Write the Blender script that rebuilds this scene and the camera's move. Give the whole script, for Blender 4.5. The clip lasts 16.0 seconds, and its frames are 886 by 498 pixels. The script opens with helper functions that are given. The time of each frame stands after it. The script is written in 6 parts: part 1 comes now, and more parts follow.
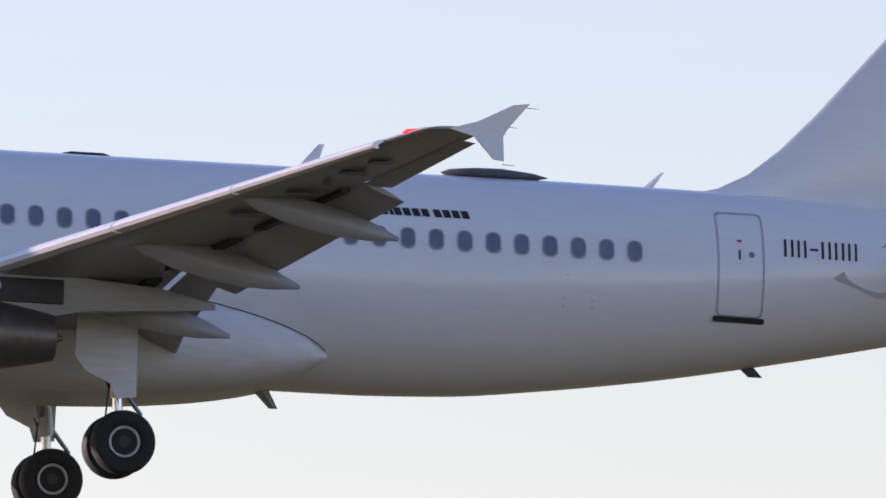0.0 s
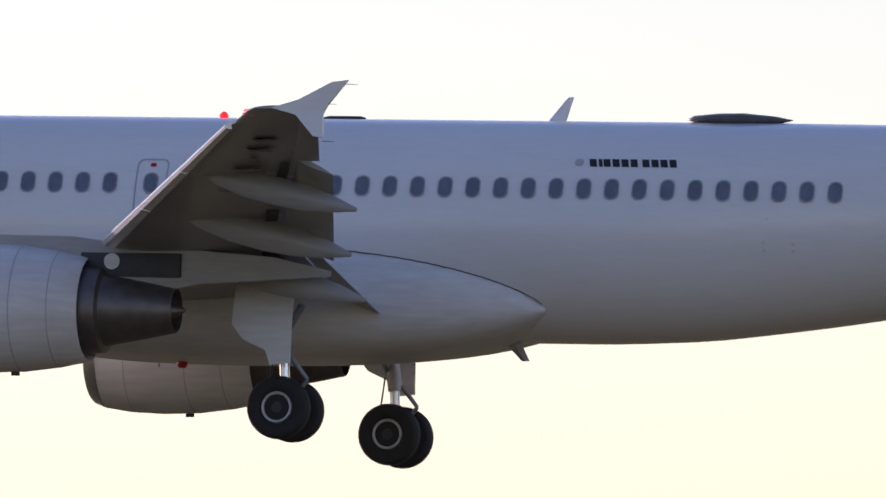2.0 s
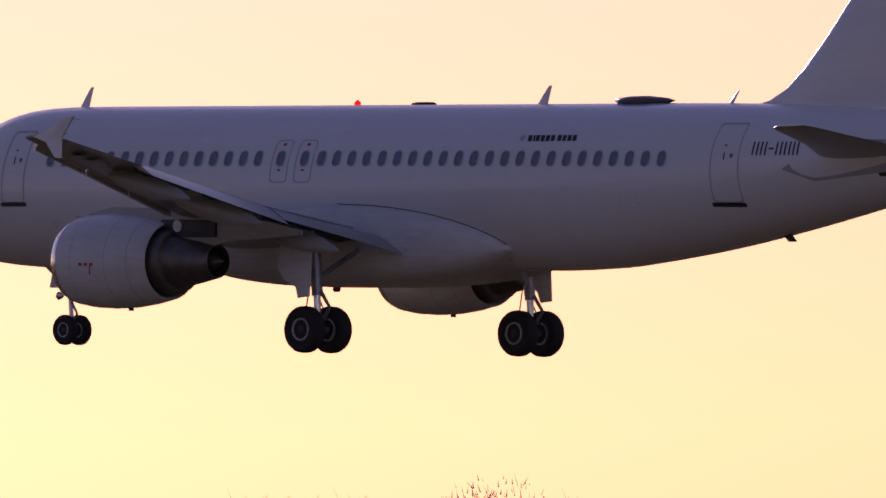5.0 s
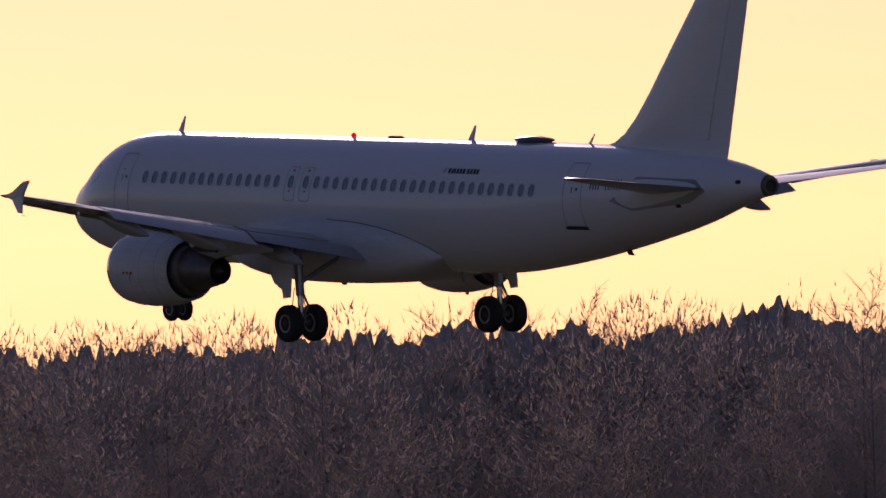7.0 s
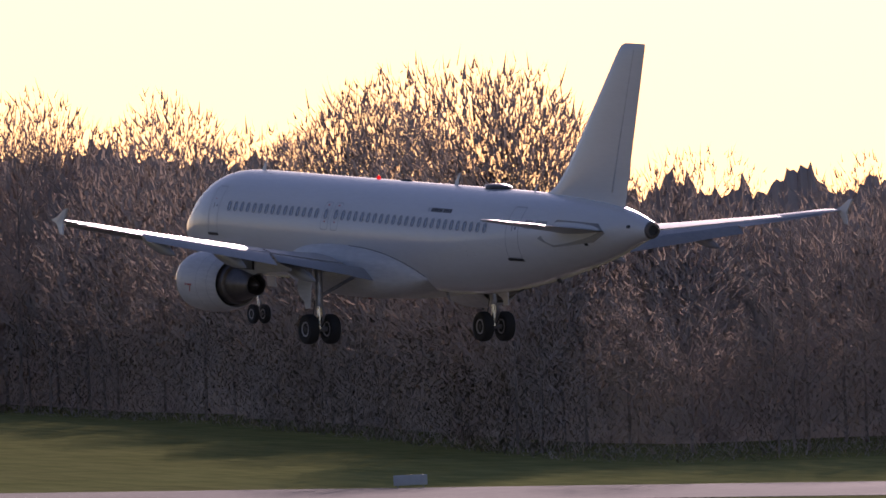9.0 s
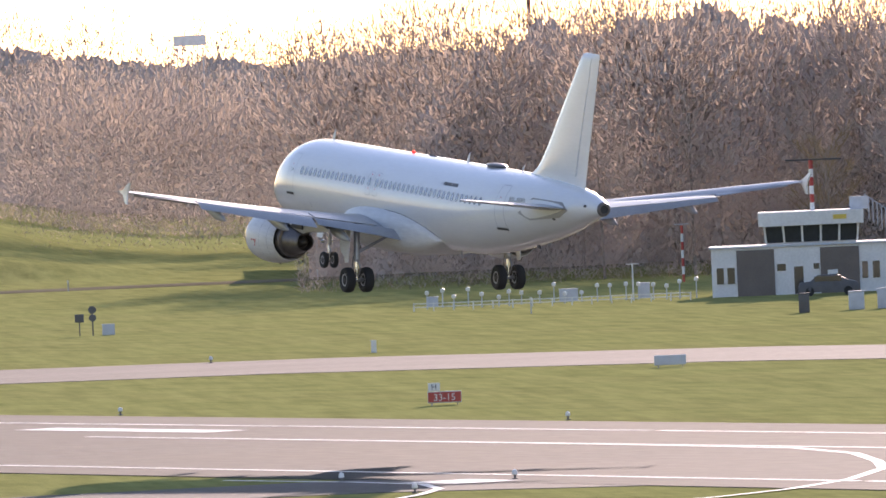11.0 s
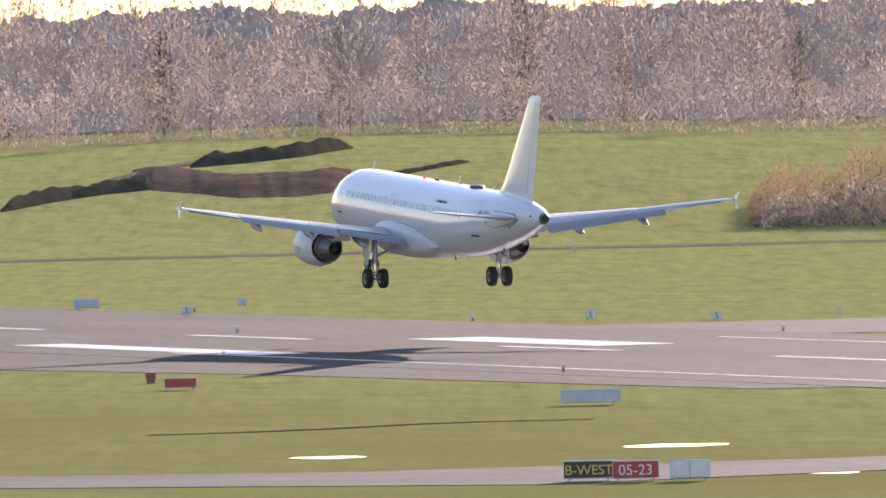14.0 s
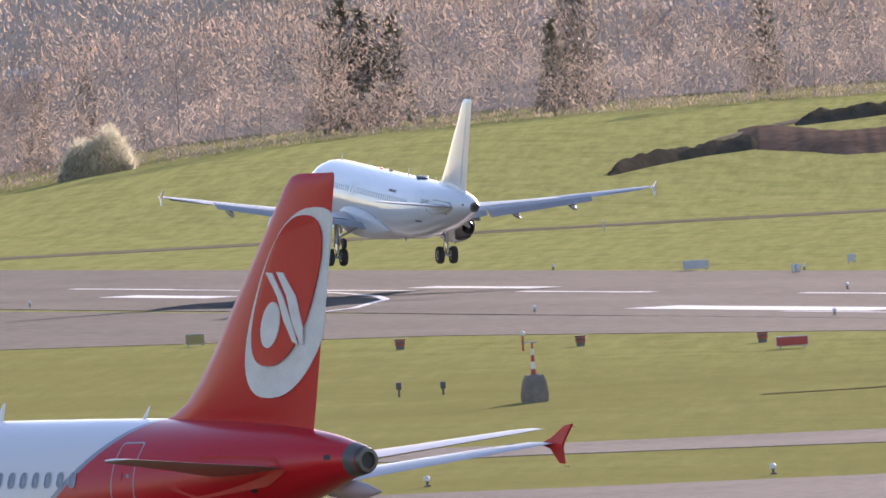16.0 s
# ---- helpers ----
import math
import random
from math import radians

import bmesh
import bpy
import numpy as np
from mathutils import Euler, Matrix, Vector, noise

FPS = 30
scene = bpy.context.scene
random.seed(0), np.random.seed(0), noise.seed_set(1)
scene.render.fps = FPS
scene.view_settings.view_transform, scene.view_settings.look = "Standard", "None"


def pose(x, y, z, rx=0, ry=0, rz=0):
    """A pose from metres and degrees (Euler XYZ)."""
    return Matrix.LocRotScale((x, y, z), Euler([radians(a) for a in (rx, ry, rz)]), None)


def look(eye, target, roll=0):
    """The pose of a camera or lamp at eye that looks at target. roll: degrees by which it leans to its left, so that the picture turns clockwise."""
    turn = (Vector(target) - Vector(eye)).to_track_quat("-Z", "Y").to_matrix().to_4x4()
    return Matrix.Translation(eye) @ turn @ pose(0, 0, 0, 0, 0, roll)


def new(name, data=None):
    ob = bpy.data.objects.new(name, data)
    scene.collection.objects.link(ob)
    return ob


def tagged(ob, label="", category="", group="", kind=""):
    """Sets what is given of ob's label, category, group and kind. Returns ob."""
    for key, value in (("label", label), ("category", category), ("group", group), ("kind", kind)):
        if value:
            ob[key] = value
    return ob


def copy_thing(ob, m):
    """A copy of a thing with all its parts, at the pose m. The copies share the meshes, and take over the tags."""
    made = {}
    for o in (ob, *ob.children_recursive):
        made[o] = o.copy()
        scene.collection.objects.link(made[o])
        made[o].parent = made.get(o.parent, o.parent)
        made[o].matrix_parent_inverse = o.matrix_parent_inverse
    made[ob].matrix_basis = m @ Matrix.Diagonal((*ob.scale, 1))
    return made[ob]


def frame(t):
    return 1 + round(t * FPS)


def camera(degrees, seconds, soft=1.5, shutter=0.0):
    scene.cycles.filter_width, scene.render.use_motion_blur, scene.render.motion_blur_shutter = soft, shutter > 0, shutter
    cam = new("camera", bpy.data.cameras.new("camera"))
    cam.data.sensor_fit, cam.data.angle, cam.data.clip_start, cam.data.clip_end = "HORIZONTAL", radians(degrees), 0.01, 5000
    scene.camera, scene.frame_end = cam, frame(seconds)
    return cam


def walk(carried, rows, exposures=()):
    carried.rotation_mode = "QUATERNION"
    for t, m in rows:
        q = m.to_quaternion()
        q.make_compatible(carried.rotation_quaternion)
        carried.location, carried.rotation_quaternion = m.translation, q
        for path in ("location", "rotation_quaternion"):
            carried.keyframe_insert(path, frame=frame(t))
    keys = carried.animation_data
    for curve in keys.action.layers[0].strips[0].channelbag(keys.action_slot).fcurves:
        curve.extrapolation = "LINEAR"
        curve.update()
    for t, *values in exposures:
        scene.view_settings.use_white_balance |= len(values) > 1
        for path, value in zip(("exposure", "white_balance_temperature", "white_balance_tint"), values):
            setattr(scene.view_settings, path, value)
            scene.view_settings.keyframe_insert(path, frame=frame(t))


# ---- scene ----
import functools
EYE_Z = 18.43

# ---- camera: one long lens on a terrace, panning after the landing airliner ----
CAM = [(0.0, -11.564, 4.260, 0.17), (0.5, -4.912, 3.764, 0.07), (1.0, 1.902, 3.372, 0.01), (1.5, 8.439, 3.056, 0.17),
       (2.0, 14.935, 2.777, 0.50), (2.5, 20.746, 2.480, 0.29), (3.0, 26.215, 2.118, 0.95), (3.5, 31.973, 1.718, 1.38),
       (4.0, 36.367, 1.293, 1.80), (4.5, 40.330, 0.916, 1.83), (4.7, 41.847, 0.806, 1.97), (5.2, 45.333, 0.553, 1.95),
       (5.7, 48.428, 0.319, 1.97), (6.3, 51.703, 0.073, 1.98), (6.8, 54.127, -0.094, 2.02), (7.0, 55.001, -0.041, 2.40),
       (7.5, 57.199, -0.017, 2.30), (7.7, 57.852, -0.058, 2.41), (8.0, 59.018, -0.121, 2.68), (8.2, 59.657, -0.172, 2.51),
       (8.7, 61.303, -0.282, 2.44), (9.2, 62.813, -0.404, 2.27), (9.8, 64.450, -0.537, 2.07), (10.3, 65.670, -0.612, 2.00),
       (10.5, 66.138, -0.652, 1.89), (11.0, 67.227, -0.691, 2.46), (11.5, 68.299, -0.658, 2.45), (12.0, 69.276, -0.665, 1.80),
       (12.5, 70.108, -0.685, 1.45), (13.0, 70.895, -0.679, 1.14), (13.5, 71.535, -0.715, 1.43), (14.0, 72.123, -0.769, 1.34),
       (14.5, 72.663, -0.803, 1.91), (15.0, 73.270, -0.821, 2.41), (15.5, 73.819, -0.826, 2.91), (16.0, 74.240, -0.827, 3.15)]


def eye(yaw, pitch, roll):
    return pose(0, 0, EYE_Z, 0, 0, yaw) @ pose(0, 0, 0, pitch) @ pose(0, 0, 0, 0, roll) @ pose(0, 0, 0, 90)


cam = camera(3.0774, 16.0, soft=1.6)
walk(cam, [(t, eye(y, p, r)) for t, y, p, r in CAM],
     exposures=[(0.0, 0.86, 6000, 40), (1.5, 0.60, 6000, 40), (3.5, 0.15, 6100, 50), (4.1, -0.26, 6250, 63), (4.7, -0.60, 6300, 74),
                (6.8, -1.36, 5900, 54), (8.2, -1.32, 5900, 52), (10.3, 1.28, 6400, 31), (16.0, 1.36, 6300, 31)])

# ---- light: low winter sun behind the woods, hazy sky ----
SUN_AZ, SUN_EL = 58.0, 12.0          # degrees left of +y, and above the horizon
sun_dir = Vector((-math.sin(radians(SUN_AZ)) * math.cos(radians(SUN_EL)), math.cos(radians(SUN_AZ)) * math.cos(radians(SUN_EL)), math.sin(radians(SUN_EL))))
world = bpy.data.worlds.new("sky")
world.use_nodes = True
scene.world = world
wn = world.node_tree.nodes
sky = wn.new("ShaderNodeTexSky")
sky.sky_type, sky.sun_disc = "NISHITA", False
sky.sun_elevation, sky.sun_rotation = radians(SUN_EL), radians(-SUN_AZ)
sky.air_density, sky.dust_density, sky.ozone_density = 1.0, 0.21, 1.5
world.node_tree.links.new(sky.outputs[0], wn["Background"].inputs[0])
wn["Background"].inputs[1].default_value = 0.10
sun = new("sun", bpy.data.lights.new("sun", "SUN"))
sun.data.energy, sun.data.angle, sun.data.color = 3.4, radians(0.6), (1.0, 0.86, 0.68)
sun.matrix_world = look((0, 0, 300), Vector((0, 0, 300)) - sun_dir)


# ---- materials ----
def material(name, color, rough=0.5, metal=0.0, vary=0.12, scale=1.0, fine=12.0, bump=0.0, coat=0.0, second=None, spec=0.5, streak=False, sheen=None, thin=0.0):
    """A surface of one or two colours, broken up by a large and a fine noise, with relief."""
    m = bpy.data.materials.new(name)
    m.use_nodes = True
    nt = m.node_tree
    n, link = nt.nodes, nt.links.new
    b = n["Principled BSDF"]
    b.inputs["Metallic"].default_value = metal
    b.inputs["Coat Weight"].default_value = coat
    b.inputs["Coat Roughness"].default_value = 0.1
    b.inputs["Specular IOR Level"].default_value = spec
    tc = n.new("ShaderNodeTexCoord")
    src = tc.outputs["Object"]
    if streak:
        mp = n.new("ShaderNodeMapping")
        mp.inputs["Scale"].default_value = (0.25, 1.0, 1.6)
        link(src, mp.inputs[0])
        src = mp.outputs[0]
    big, small = n.new("ShaderNodeTexNoise"), n.new("ShaderNodeTexNoise")
    big.inputs["Scale"].default_value, small.inputs["Scale"].default_value = scale, scale * fine
    big.inputs["Detail"].default_value = small.inputs["Detail"].default_value = 5
    link(src, big.inputs["Vector"]); link(src, small.inputs["Vector"])
    add = n.new("ShaderNodeMath")
    add.operation = "MULTIPLY_ADD"
    link(small.outputs[0], add.inputs[0])
    add.inputs[1].default_value = 0.5
    mul = n.new("ShaderNodeMath")
    mul.operation = "MULTIPLY"
    link(big.outputs[0], mul.inputs[0])
    mul.inputs[1].default_value = 0.5
    link(mul.outputs[0], add.inputs[2])
    ramp = n.new("ShaderNodeValToRGB")
    lo = [c * (1 - vary) for c in color] if second is None else second
    hi = [min(1, c * (1 + vary)) for c in color]
    ramp.color_ramp.elements[0].position, ramp.color_ramp.elements[1].position = 0.36, 0.64
    ramp.color_ramp.elements[0].color, ramp.color_ramp.elements[1].color = (*lo, 1), (*hi, 1)
    link(add.outputs[0], ramp.inputs[0])
    link(ramp.outputs[0], b.inputs["Base Color"])
    rr = n.new("ShaderNodeMapRange")
    rr.inputs[3].default_value, rr.inputs[4].default_value = max(0.02, rough * 0.8), min(1, rough * 1.2)
    link(add.outputs[0], rr.inputs[0])
    link(rr.outputs[0], b.inputs["Roughness"])
    if sheen:
        b.inputs["Sheen Weight"].default_value, b.inputs["Sheen Roughness"].default_value = sheen[0], 0.5
        b.inputs["Sheen Tint"].default_value = (*sheen[1:], 1)
    if thin:
        tl, ms = n.new("ShaderNodeBsdfTranslucent"), n.new("ShaderNodeMixShader")
        link(ramp.outputs[0], tl.inputs[0])
        ms.inputs[0].default_value = thin
        link(b.outputs[0], ms.inputs[1]); link(tl.outputs[0], ms.inputs[2])
        link(ms.outputs[0], n["Material Output"].inputs[0])
    if bump:
        bp = n.new("ShaderNodeBump")
        bp.inputs["Strength"].default_value, bp.inputs["Distance"].default_value = 0.6, bump
        link(add.outputs[0], bp.inputs["Height"])
        link(bp.outputs[0], b.inputs["Normal"])
    return m


WHITE = material("white_aircraft_paint", (0.80, 0.81, 0.81), 0.24, vary=0.03, scale=0.8, fine=9, coat=0.5, streak=True)
WING = material("grey_wing_paint", (0.32, 0.325, 0.33), 0.32, vary=0.10, scale=0.9, fine=8, coat=0.2, streak=True)
BELLY = material("grey_belly_paint", (0.68, 0.68, 0.67), 0.35, vary=0.10, scale=0.8, fine=8, streak=True)
BARE = material("bare_aluminium", (0.72, 0.72, 0.73), 0.22, metal=1.0, vary=0.06, scale=2)
SLAT = material("polished_slat_metal", (0.80, 0.79, 0.77), 0.24, metal=0.35, vary=0.05, scale=2)
HOT = material("heat_stained_metal", (0.17, 0.155, 0.15), 0.42, metal=0.7, vary=0.15, scale=1.2, fine=4)
DARKM = material("dark_metal", (0.05, 0.05, 0.055), 0.5, metal=0.4, vary=0.2, scale=3)
STEEL = material("gear_steel", (0.34, 0.34, 0.35), 0.4, metal=0.6, vary=0.2, scale=4)
RUBBER = material("tyre_rubber", (0.018, 0.018, 0.019), 0.75, vary=0.25, scale=5, bump=0.003)
RIM = material("wheel_rim_paint", (0.50, 0.50, 0.50), 0.4, metal=0.3, vary=0.15, scale=6)
PANE = material("cabin_window_glass", (0.115, 0.13, 0.17), 0.10, vary=0.25, scale=3, coat=1.0)
PANE.node_tree.nodes["Principled BSDF"].inputs["Coat IOR"].default_value = 2.0
MARK = material("faded_marking", (0.17, 0.17, 0.18), 0.5, vary=0.2, scale=3)
SEAM = material("grey_seam", (0.42, 0.43, 0.45), 0.5, vary=0.15, scale=3)
BLACK = material("black_marking", (0.02, 0.02, 0.022), 0.45, vary=0.2, scale=3)
REDM = material("red_marking", (0.48, 0.015, 0.02), 0.4, vary=0.15, scale=3)
RED = material("red_aircraft_paint", (0.56, 0.008, 0.016), 0.30, vary=0.08, scale=0.6, coat=0.2)
DOMEM = material("dark_radome", (0.11, 0.105, 0.10), 0.35, vary=0.2, scale=3)
NAVRED = bpy.data.materials.new("navigation_light_red")
NAVRED.use_nodes = True
NAVRED.node_tree.nodes["Principled BSDF"].inputs["Base Color"].default_value = (0.6, 0.02, 0.02, 1)
NAVRED.node_tree.nodes["Principled BSDF"].inputs["Emission Color"].default_value = (1, 0.02, 0.01, 1)
NAVRED.node_tree.nodes["Principled BSDF"].inputs["Emission Strength"].default_value = 1.3


# ---- mesh helpers ----
def part(name, bm, mat, parent=None, label="", smooth=True, m=None):
    me = bpy.data.meshes.new(name)
    bmesh.ops.recalc_face_normals(bm, faces=bm.faces)
    bm.to_mesh(me)
    bm.free()
    for mm in (mat if isinstance(mat, (list, tuple)) else [mat]):
        me.materials.append(mm)
    if smooth:
        me.shade_smooth()
        me.set_sharp_from_angle(angle=radians(35))
    ob = new(name, me)
    if parent:
        ob.parent = parent
    if m is not None:
        ob.matrix_basis = m
    if label:
        tagged(ob, label)
    return ob


def again(ob, parent, m):
    """One more object on the same mesh."""
    o = new(ob.name.split(".")[0], ob.data)
    o.parent, o.matrix_basis = parent, m
    return o


def loft(rings, closed=True, caps=True, bm=None):
    bm = bm or bmesh.new()
    vs = [[bm.verts.new(p) for p in r] for r in rings]
    k = len(rings[0])
    for a, b in zip(vs, vs[1:]):
        for i in range(k if closed else k - 1):
            j = (i + 1) % k
            bm.faces.new((a[i], a[j], b[j], b[i]))
    if caps and closed:
        bm.faces.new(vs[0]); bm.faces.new(vs[-1])
    return bm


def turned(profile, n=32, axis="x", bm=None, at=(0, 0, 0), caps=True):
    """A body of revolution; profile: (along, radius)."""
    rings = []
    for s, r in profile:
        ring = []
        for i in range(n):
            a = 2 * math.pi * i / n
            c, d = max(r, 1e-4) * math.cos(a), max(r, 1e-4) * math.sin(a)
            p = {"x": (s, c, d), "y": (c, s, d), "z": (c, d, s)}[axis]
            ring.append(Vector(p) + Vector(at))
        rings.append(ring)
    return loft(rings, True, caps, bm)


def box(sx, sy, sz, at=(0, 0, 0), bevel=0.0, bm=None, turn=None):
    bm = bm or bmesh.new()
    m = Matrix.Translation(at) @ (turn or Matrix()) @ Matrix.Diagonal((sx, sy, sz, 1))
    r = bmesh.ops.create_cube(bm, size=1, matrix=m)
    if bevel:
        es = list({e for v in r["verts"] for e in v.link_edges})
        bmesh.ops.bevel(bm, geom=es, offset=bevel, segments=2, affect="EDGES", profile=0.6)
    return bm


def rod(a, b, ra, rb=None, n=10, bm=None):
    a, b = Vector(a), Vector(b)
    rb = ra if rb is None else rb
    q = (b - a).to_track_quat("Z", "Y").to_matrix()
    rings = [[c + q @ Vector((r * math.cos(2 * math.pi * i / n), r * math.sin(2 * math.pi * i / n), 0)) for i in range(n)] for c, r in ((a, ra), (b, rb))]
    return loft(rings, True, True, bm)


def smoothstep(a, b, x):
    u = min(1, max(0, (x - a) / (b - a)))
    return u * u * (3 - 2 * u)


def curve_at(table, x):
    """Smooth (monotone cubic) value of a table of (x, v...) rows at x."""
    if x <= table[0][0]:
        return table[0][1:]
    if x >= table[-1][0]:
        return table[-1][1:]
    i = max(k for k in range(len(table) - 1) if table[k][0] <= x)
    out = []
    for c in range(1, len(table[0])):
        h = [table[k + 1][0] - table[k][0] for k in range(len(table) - 1)]
        d = [(table[k + 1][c] - table[k][c]) / h[k] for k in range(len(table) - 1)]

        def slope(k):
            if k == 0:
                return d[0]
            if k == len(table) - 1:
                return d[-1]
            return 0 if d[k - 1] * d[k] <= 0 else 2 * d[k - 1] * d[k] / (d[k - 1] + d[k])
        u = (x - table[i][0]) / h[i]
        a, b, m0, m1 = table[i][c], table[i + 1][c], slope(i) * h[i], slope(i + 1) * h[i]
        out.append((2 * u**3 - 3 * u**2 + 1) * a + (u**3 - 2 * u**2 + u) * m0 + (-2 * u**3 + 3 * u**2) * b + (u**3 - u**2) * m1)
    return tuple(out)


# ---- the airliner: stations s are metres aft of the nose; x = 18 - s, y to its left, z from the cabin's axis ----
BODY = [(0.0, -0.55, -0.55, 0.0), (0.06, -0.30, -0.80, 0.26), (0.25, 0.0, -1.08, 0.56), (0.6, 0.32, -1.34, 0.88), (1.1, 0.62, -1.55, 1.17),
        (1.7, 0.92, -1.74, 1.42), (2.3, 1.38, -1.86, 1.61), (3.0, 1.74, -1.95, 1.76), (4.0, 1.98, -2.02, 1.89), (5.2, 2.06, -2.06, 1.96),
        (6.5, 2.07, -2.07, 1.975), (22.5, 2.07, -2.07, 1.975), (24.5, 2.07, -2.0, 1.97), (26.0, 2.07, -1.84, 1.95), (28.0, 2.06, -1.56, 1.87),
        (30.0, 2.03, -1.20, 1.72), (32.0, 1.96, -0.79, 1.48), (34.0, 1.84, -0.33, 1.12), (36.0, 1.60, 0.26, 0.70), (37.1, 1.36, 0.56, 0.42), (37.46, 1.27, 0.62, 0.33)]


@functools.lru_cache(None)
def body(s):
    return curve_at(BODY, s)


def skin(s, z, side=1, out=0.0):
    """The point of the cabin's side at station s and height z, moved outwards."""
    top, bot, w = body(round(s, 4))
    c, h = (top + bot) / 2, (top - bot) / 2
    u = max(-0.999, min(0.999, (z - c) / h))
    y = w * math.sqrt(1 - u * u)
    n = Vector((0, y / (w * w), (z - c) / (h * h))).normalized()
    return Vector((18 - s, side * (y + out * n.y), z + out * n.z))


def patch(outline, side=1, out=0.008, bm=None, hole=None):
    """A thin plate on the cabin's skin: outline of (s, z); with a hole, a ring between both outlines."""
    bm = bm or bmesh.new()
    o = [bm.verts.new(skin(s, z, side, out)) for s, z in outline]
    if hole:
        i_ = [bm.verts.new(skin(s, z, side, out)) for s, z in hole]
        k = len(o)
        for a in range(k):
            b = (a + 1) % k
            bm.faces.new((o[a], o[b], i_[b], i_[a]))
    else:
        bm.faces.new(o)
    return bm


def rounded(s, z, w, h, r, n=5, lean=0.0):
    pts = []
    for cx, cz, a0 in ((w / 2 - r, h / 2 - r, 0), (-w / 2 + r, h / 2 - r, 90), (-w / 2 + r, -h / 2 + r, 180), (w / 2 - r, -h / 2 + r, 270)):
        for i in range(n + 1):
            a = radians(a0 + 90 * i / n)
            dz = cz + r * math.sin(a)
            pts.append((s + cx + r * math.cos(a) + lean * dz, z + dz))
    # finer sides so that plates follow the curve of the skin
    fine = []
    for j, (p, q) in enumerate(zip(pts, pts[1:] + pts[:1])):
        k = 8 if j % (n + 1) == n and max(w, h) > 0.5 else 1
        fine += [(p[0] + (q[0] - p[0]) * i / k, p[1] + (q[1] - p[1]) * i / k) for i in range(k)]
    return fine


def bars(s0, z0, word, size, mat, name, parent, side=1, slant=0.0, stroke=False):
    """Plain bars of a word's size that stand for its letters, on the skin; word: widths, 0 for a gap, below 0 for a dash."""
    s = s0
    for w in word:
        if not w:
            s += size * 0.35
            continue
        dash, w = w < 0, abs(w) * size
        bm = bmesh.new()
        for a, b in (((0.0, 0.7),) if dash else ((0.0, 0.19), (0.52, 0.71)) if stroke else ((0.0, 0.78),)):
            lo, hi = (0.42 * size, 0.56 * size) if dash else (0, size)
            quad = [(s + a * w, lo), (s + b * w, lo), (s + b * w, hi), (s + a * w, hi)]
            fine = []
            for p, q in zip(quad, quad[1:] + quad[:1]):
                fine += [(p[0] + (q[0] - p[0]) * i / 3, p[1] + (q[1] - p[1]) * i / 3) for i in range(3)]
            patch([(u + slant * v, z0 + v) for u, v in fine], side, 0.007, bm)
        part(name, bm, mat, parent, smooth=False)
        s += w


def foil(le, chord, thick, y, z, twist=0.0, n=9, flat=False):
    """One aerofoil ring in the plane y = const; le is the leading edge's station."""
    up, dn = [], []
    for i in range(n):
        u = (1 - math.cos(math.pi * i / (n - 1))) / 2
        t = 5 * thick * (0.2969 * math.sqrt(u) - 0.126 * u - 0.3516 * u**2 + 0.2843 * u**3 - 0.1015 * u**4)
        cb = 0.0 if flat else 0.018 * (1 - (2 * u - 1)**2)
        up.append((u, cb + t)); dn.append((u, cb - t))
    ring = up + dn[-2:0:-1]
    c, s_ = math.cos(radians(twist)), math.sin(radians(twist))
    return [Vector((18 - (le + chord * (u * c + v * s_)), y, z + chord * (v * c - u * s_))) for u, v in ring]


FLEX = [1.0]


def wing_z(y):
    return -1.28 + (0.0892 + 0.0643 * FLEX[0]) * (y - 1.98)


def wing_le(y):
    return 12.72 + (y - 1.98) * 0.53 - (1.2 * (1 - (y - 1.0) / 2.2) if y < 3.2 else 0)


def wing_te(y):
    return 18.35 + 0.05 * (y - 2) if y < 6.4 else 18.57 + (y - 6.4) * (21.7 - 18.57) / 10.4


def flap(y0, y1, side, aft, drop, angle, frac, thick=0.13, extra=0.0):
    rings = []
    for i in range(5):
        y = y0 + (y1 - y0) * i / 4
        c = wing_te(y) - wing_le(y)
        fc = c * frac + extra
        le = wing_te(y) - fc * 0.35 + aft
        rings.append([Vector((p.x, side * p.y, p.z)) for p in foil(le, fc, thick, y, wing_z(y) - drop, angle, flat=True)])
    return loft(rings)


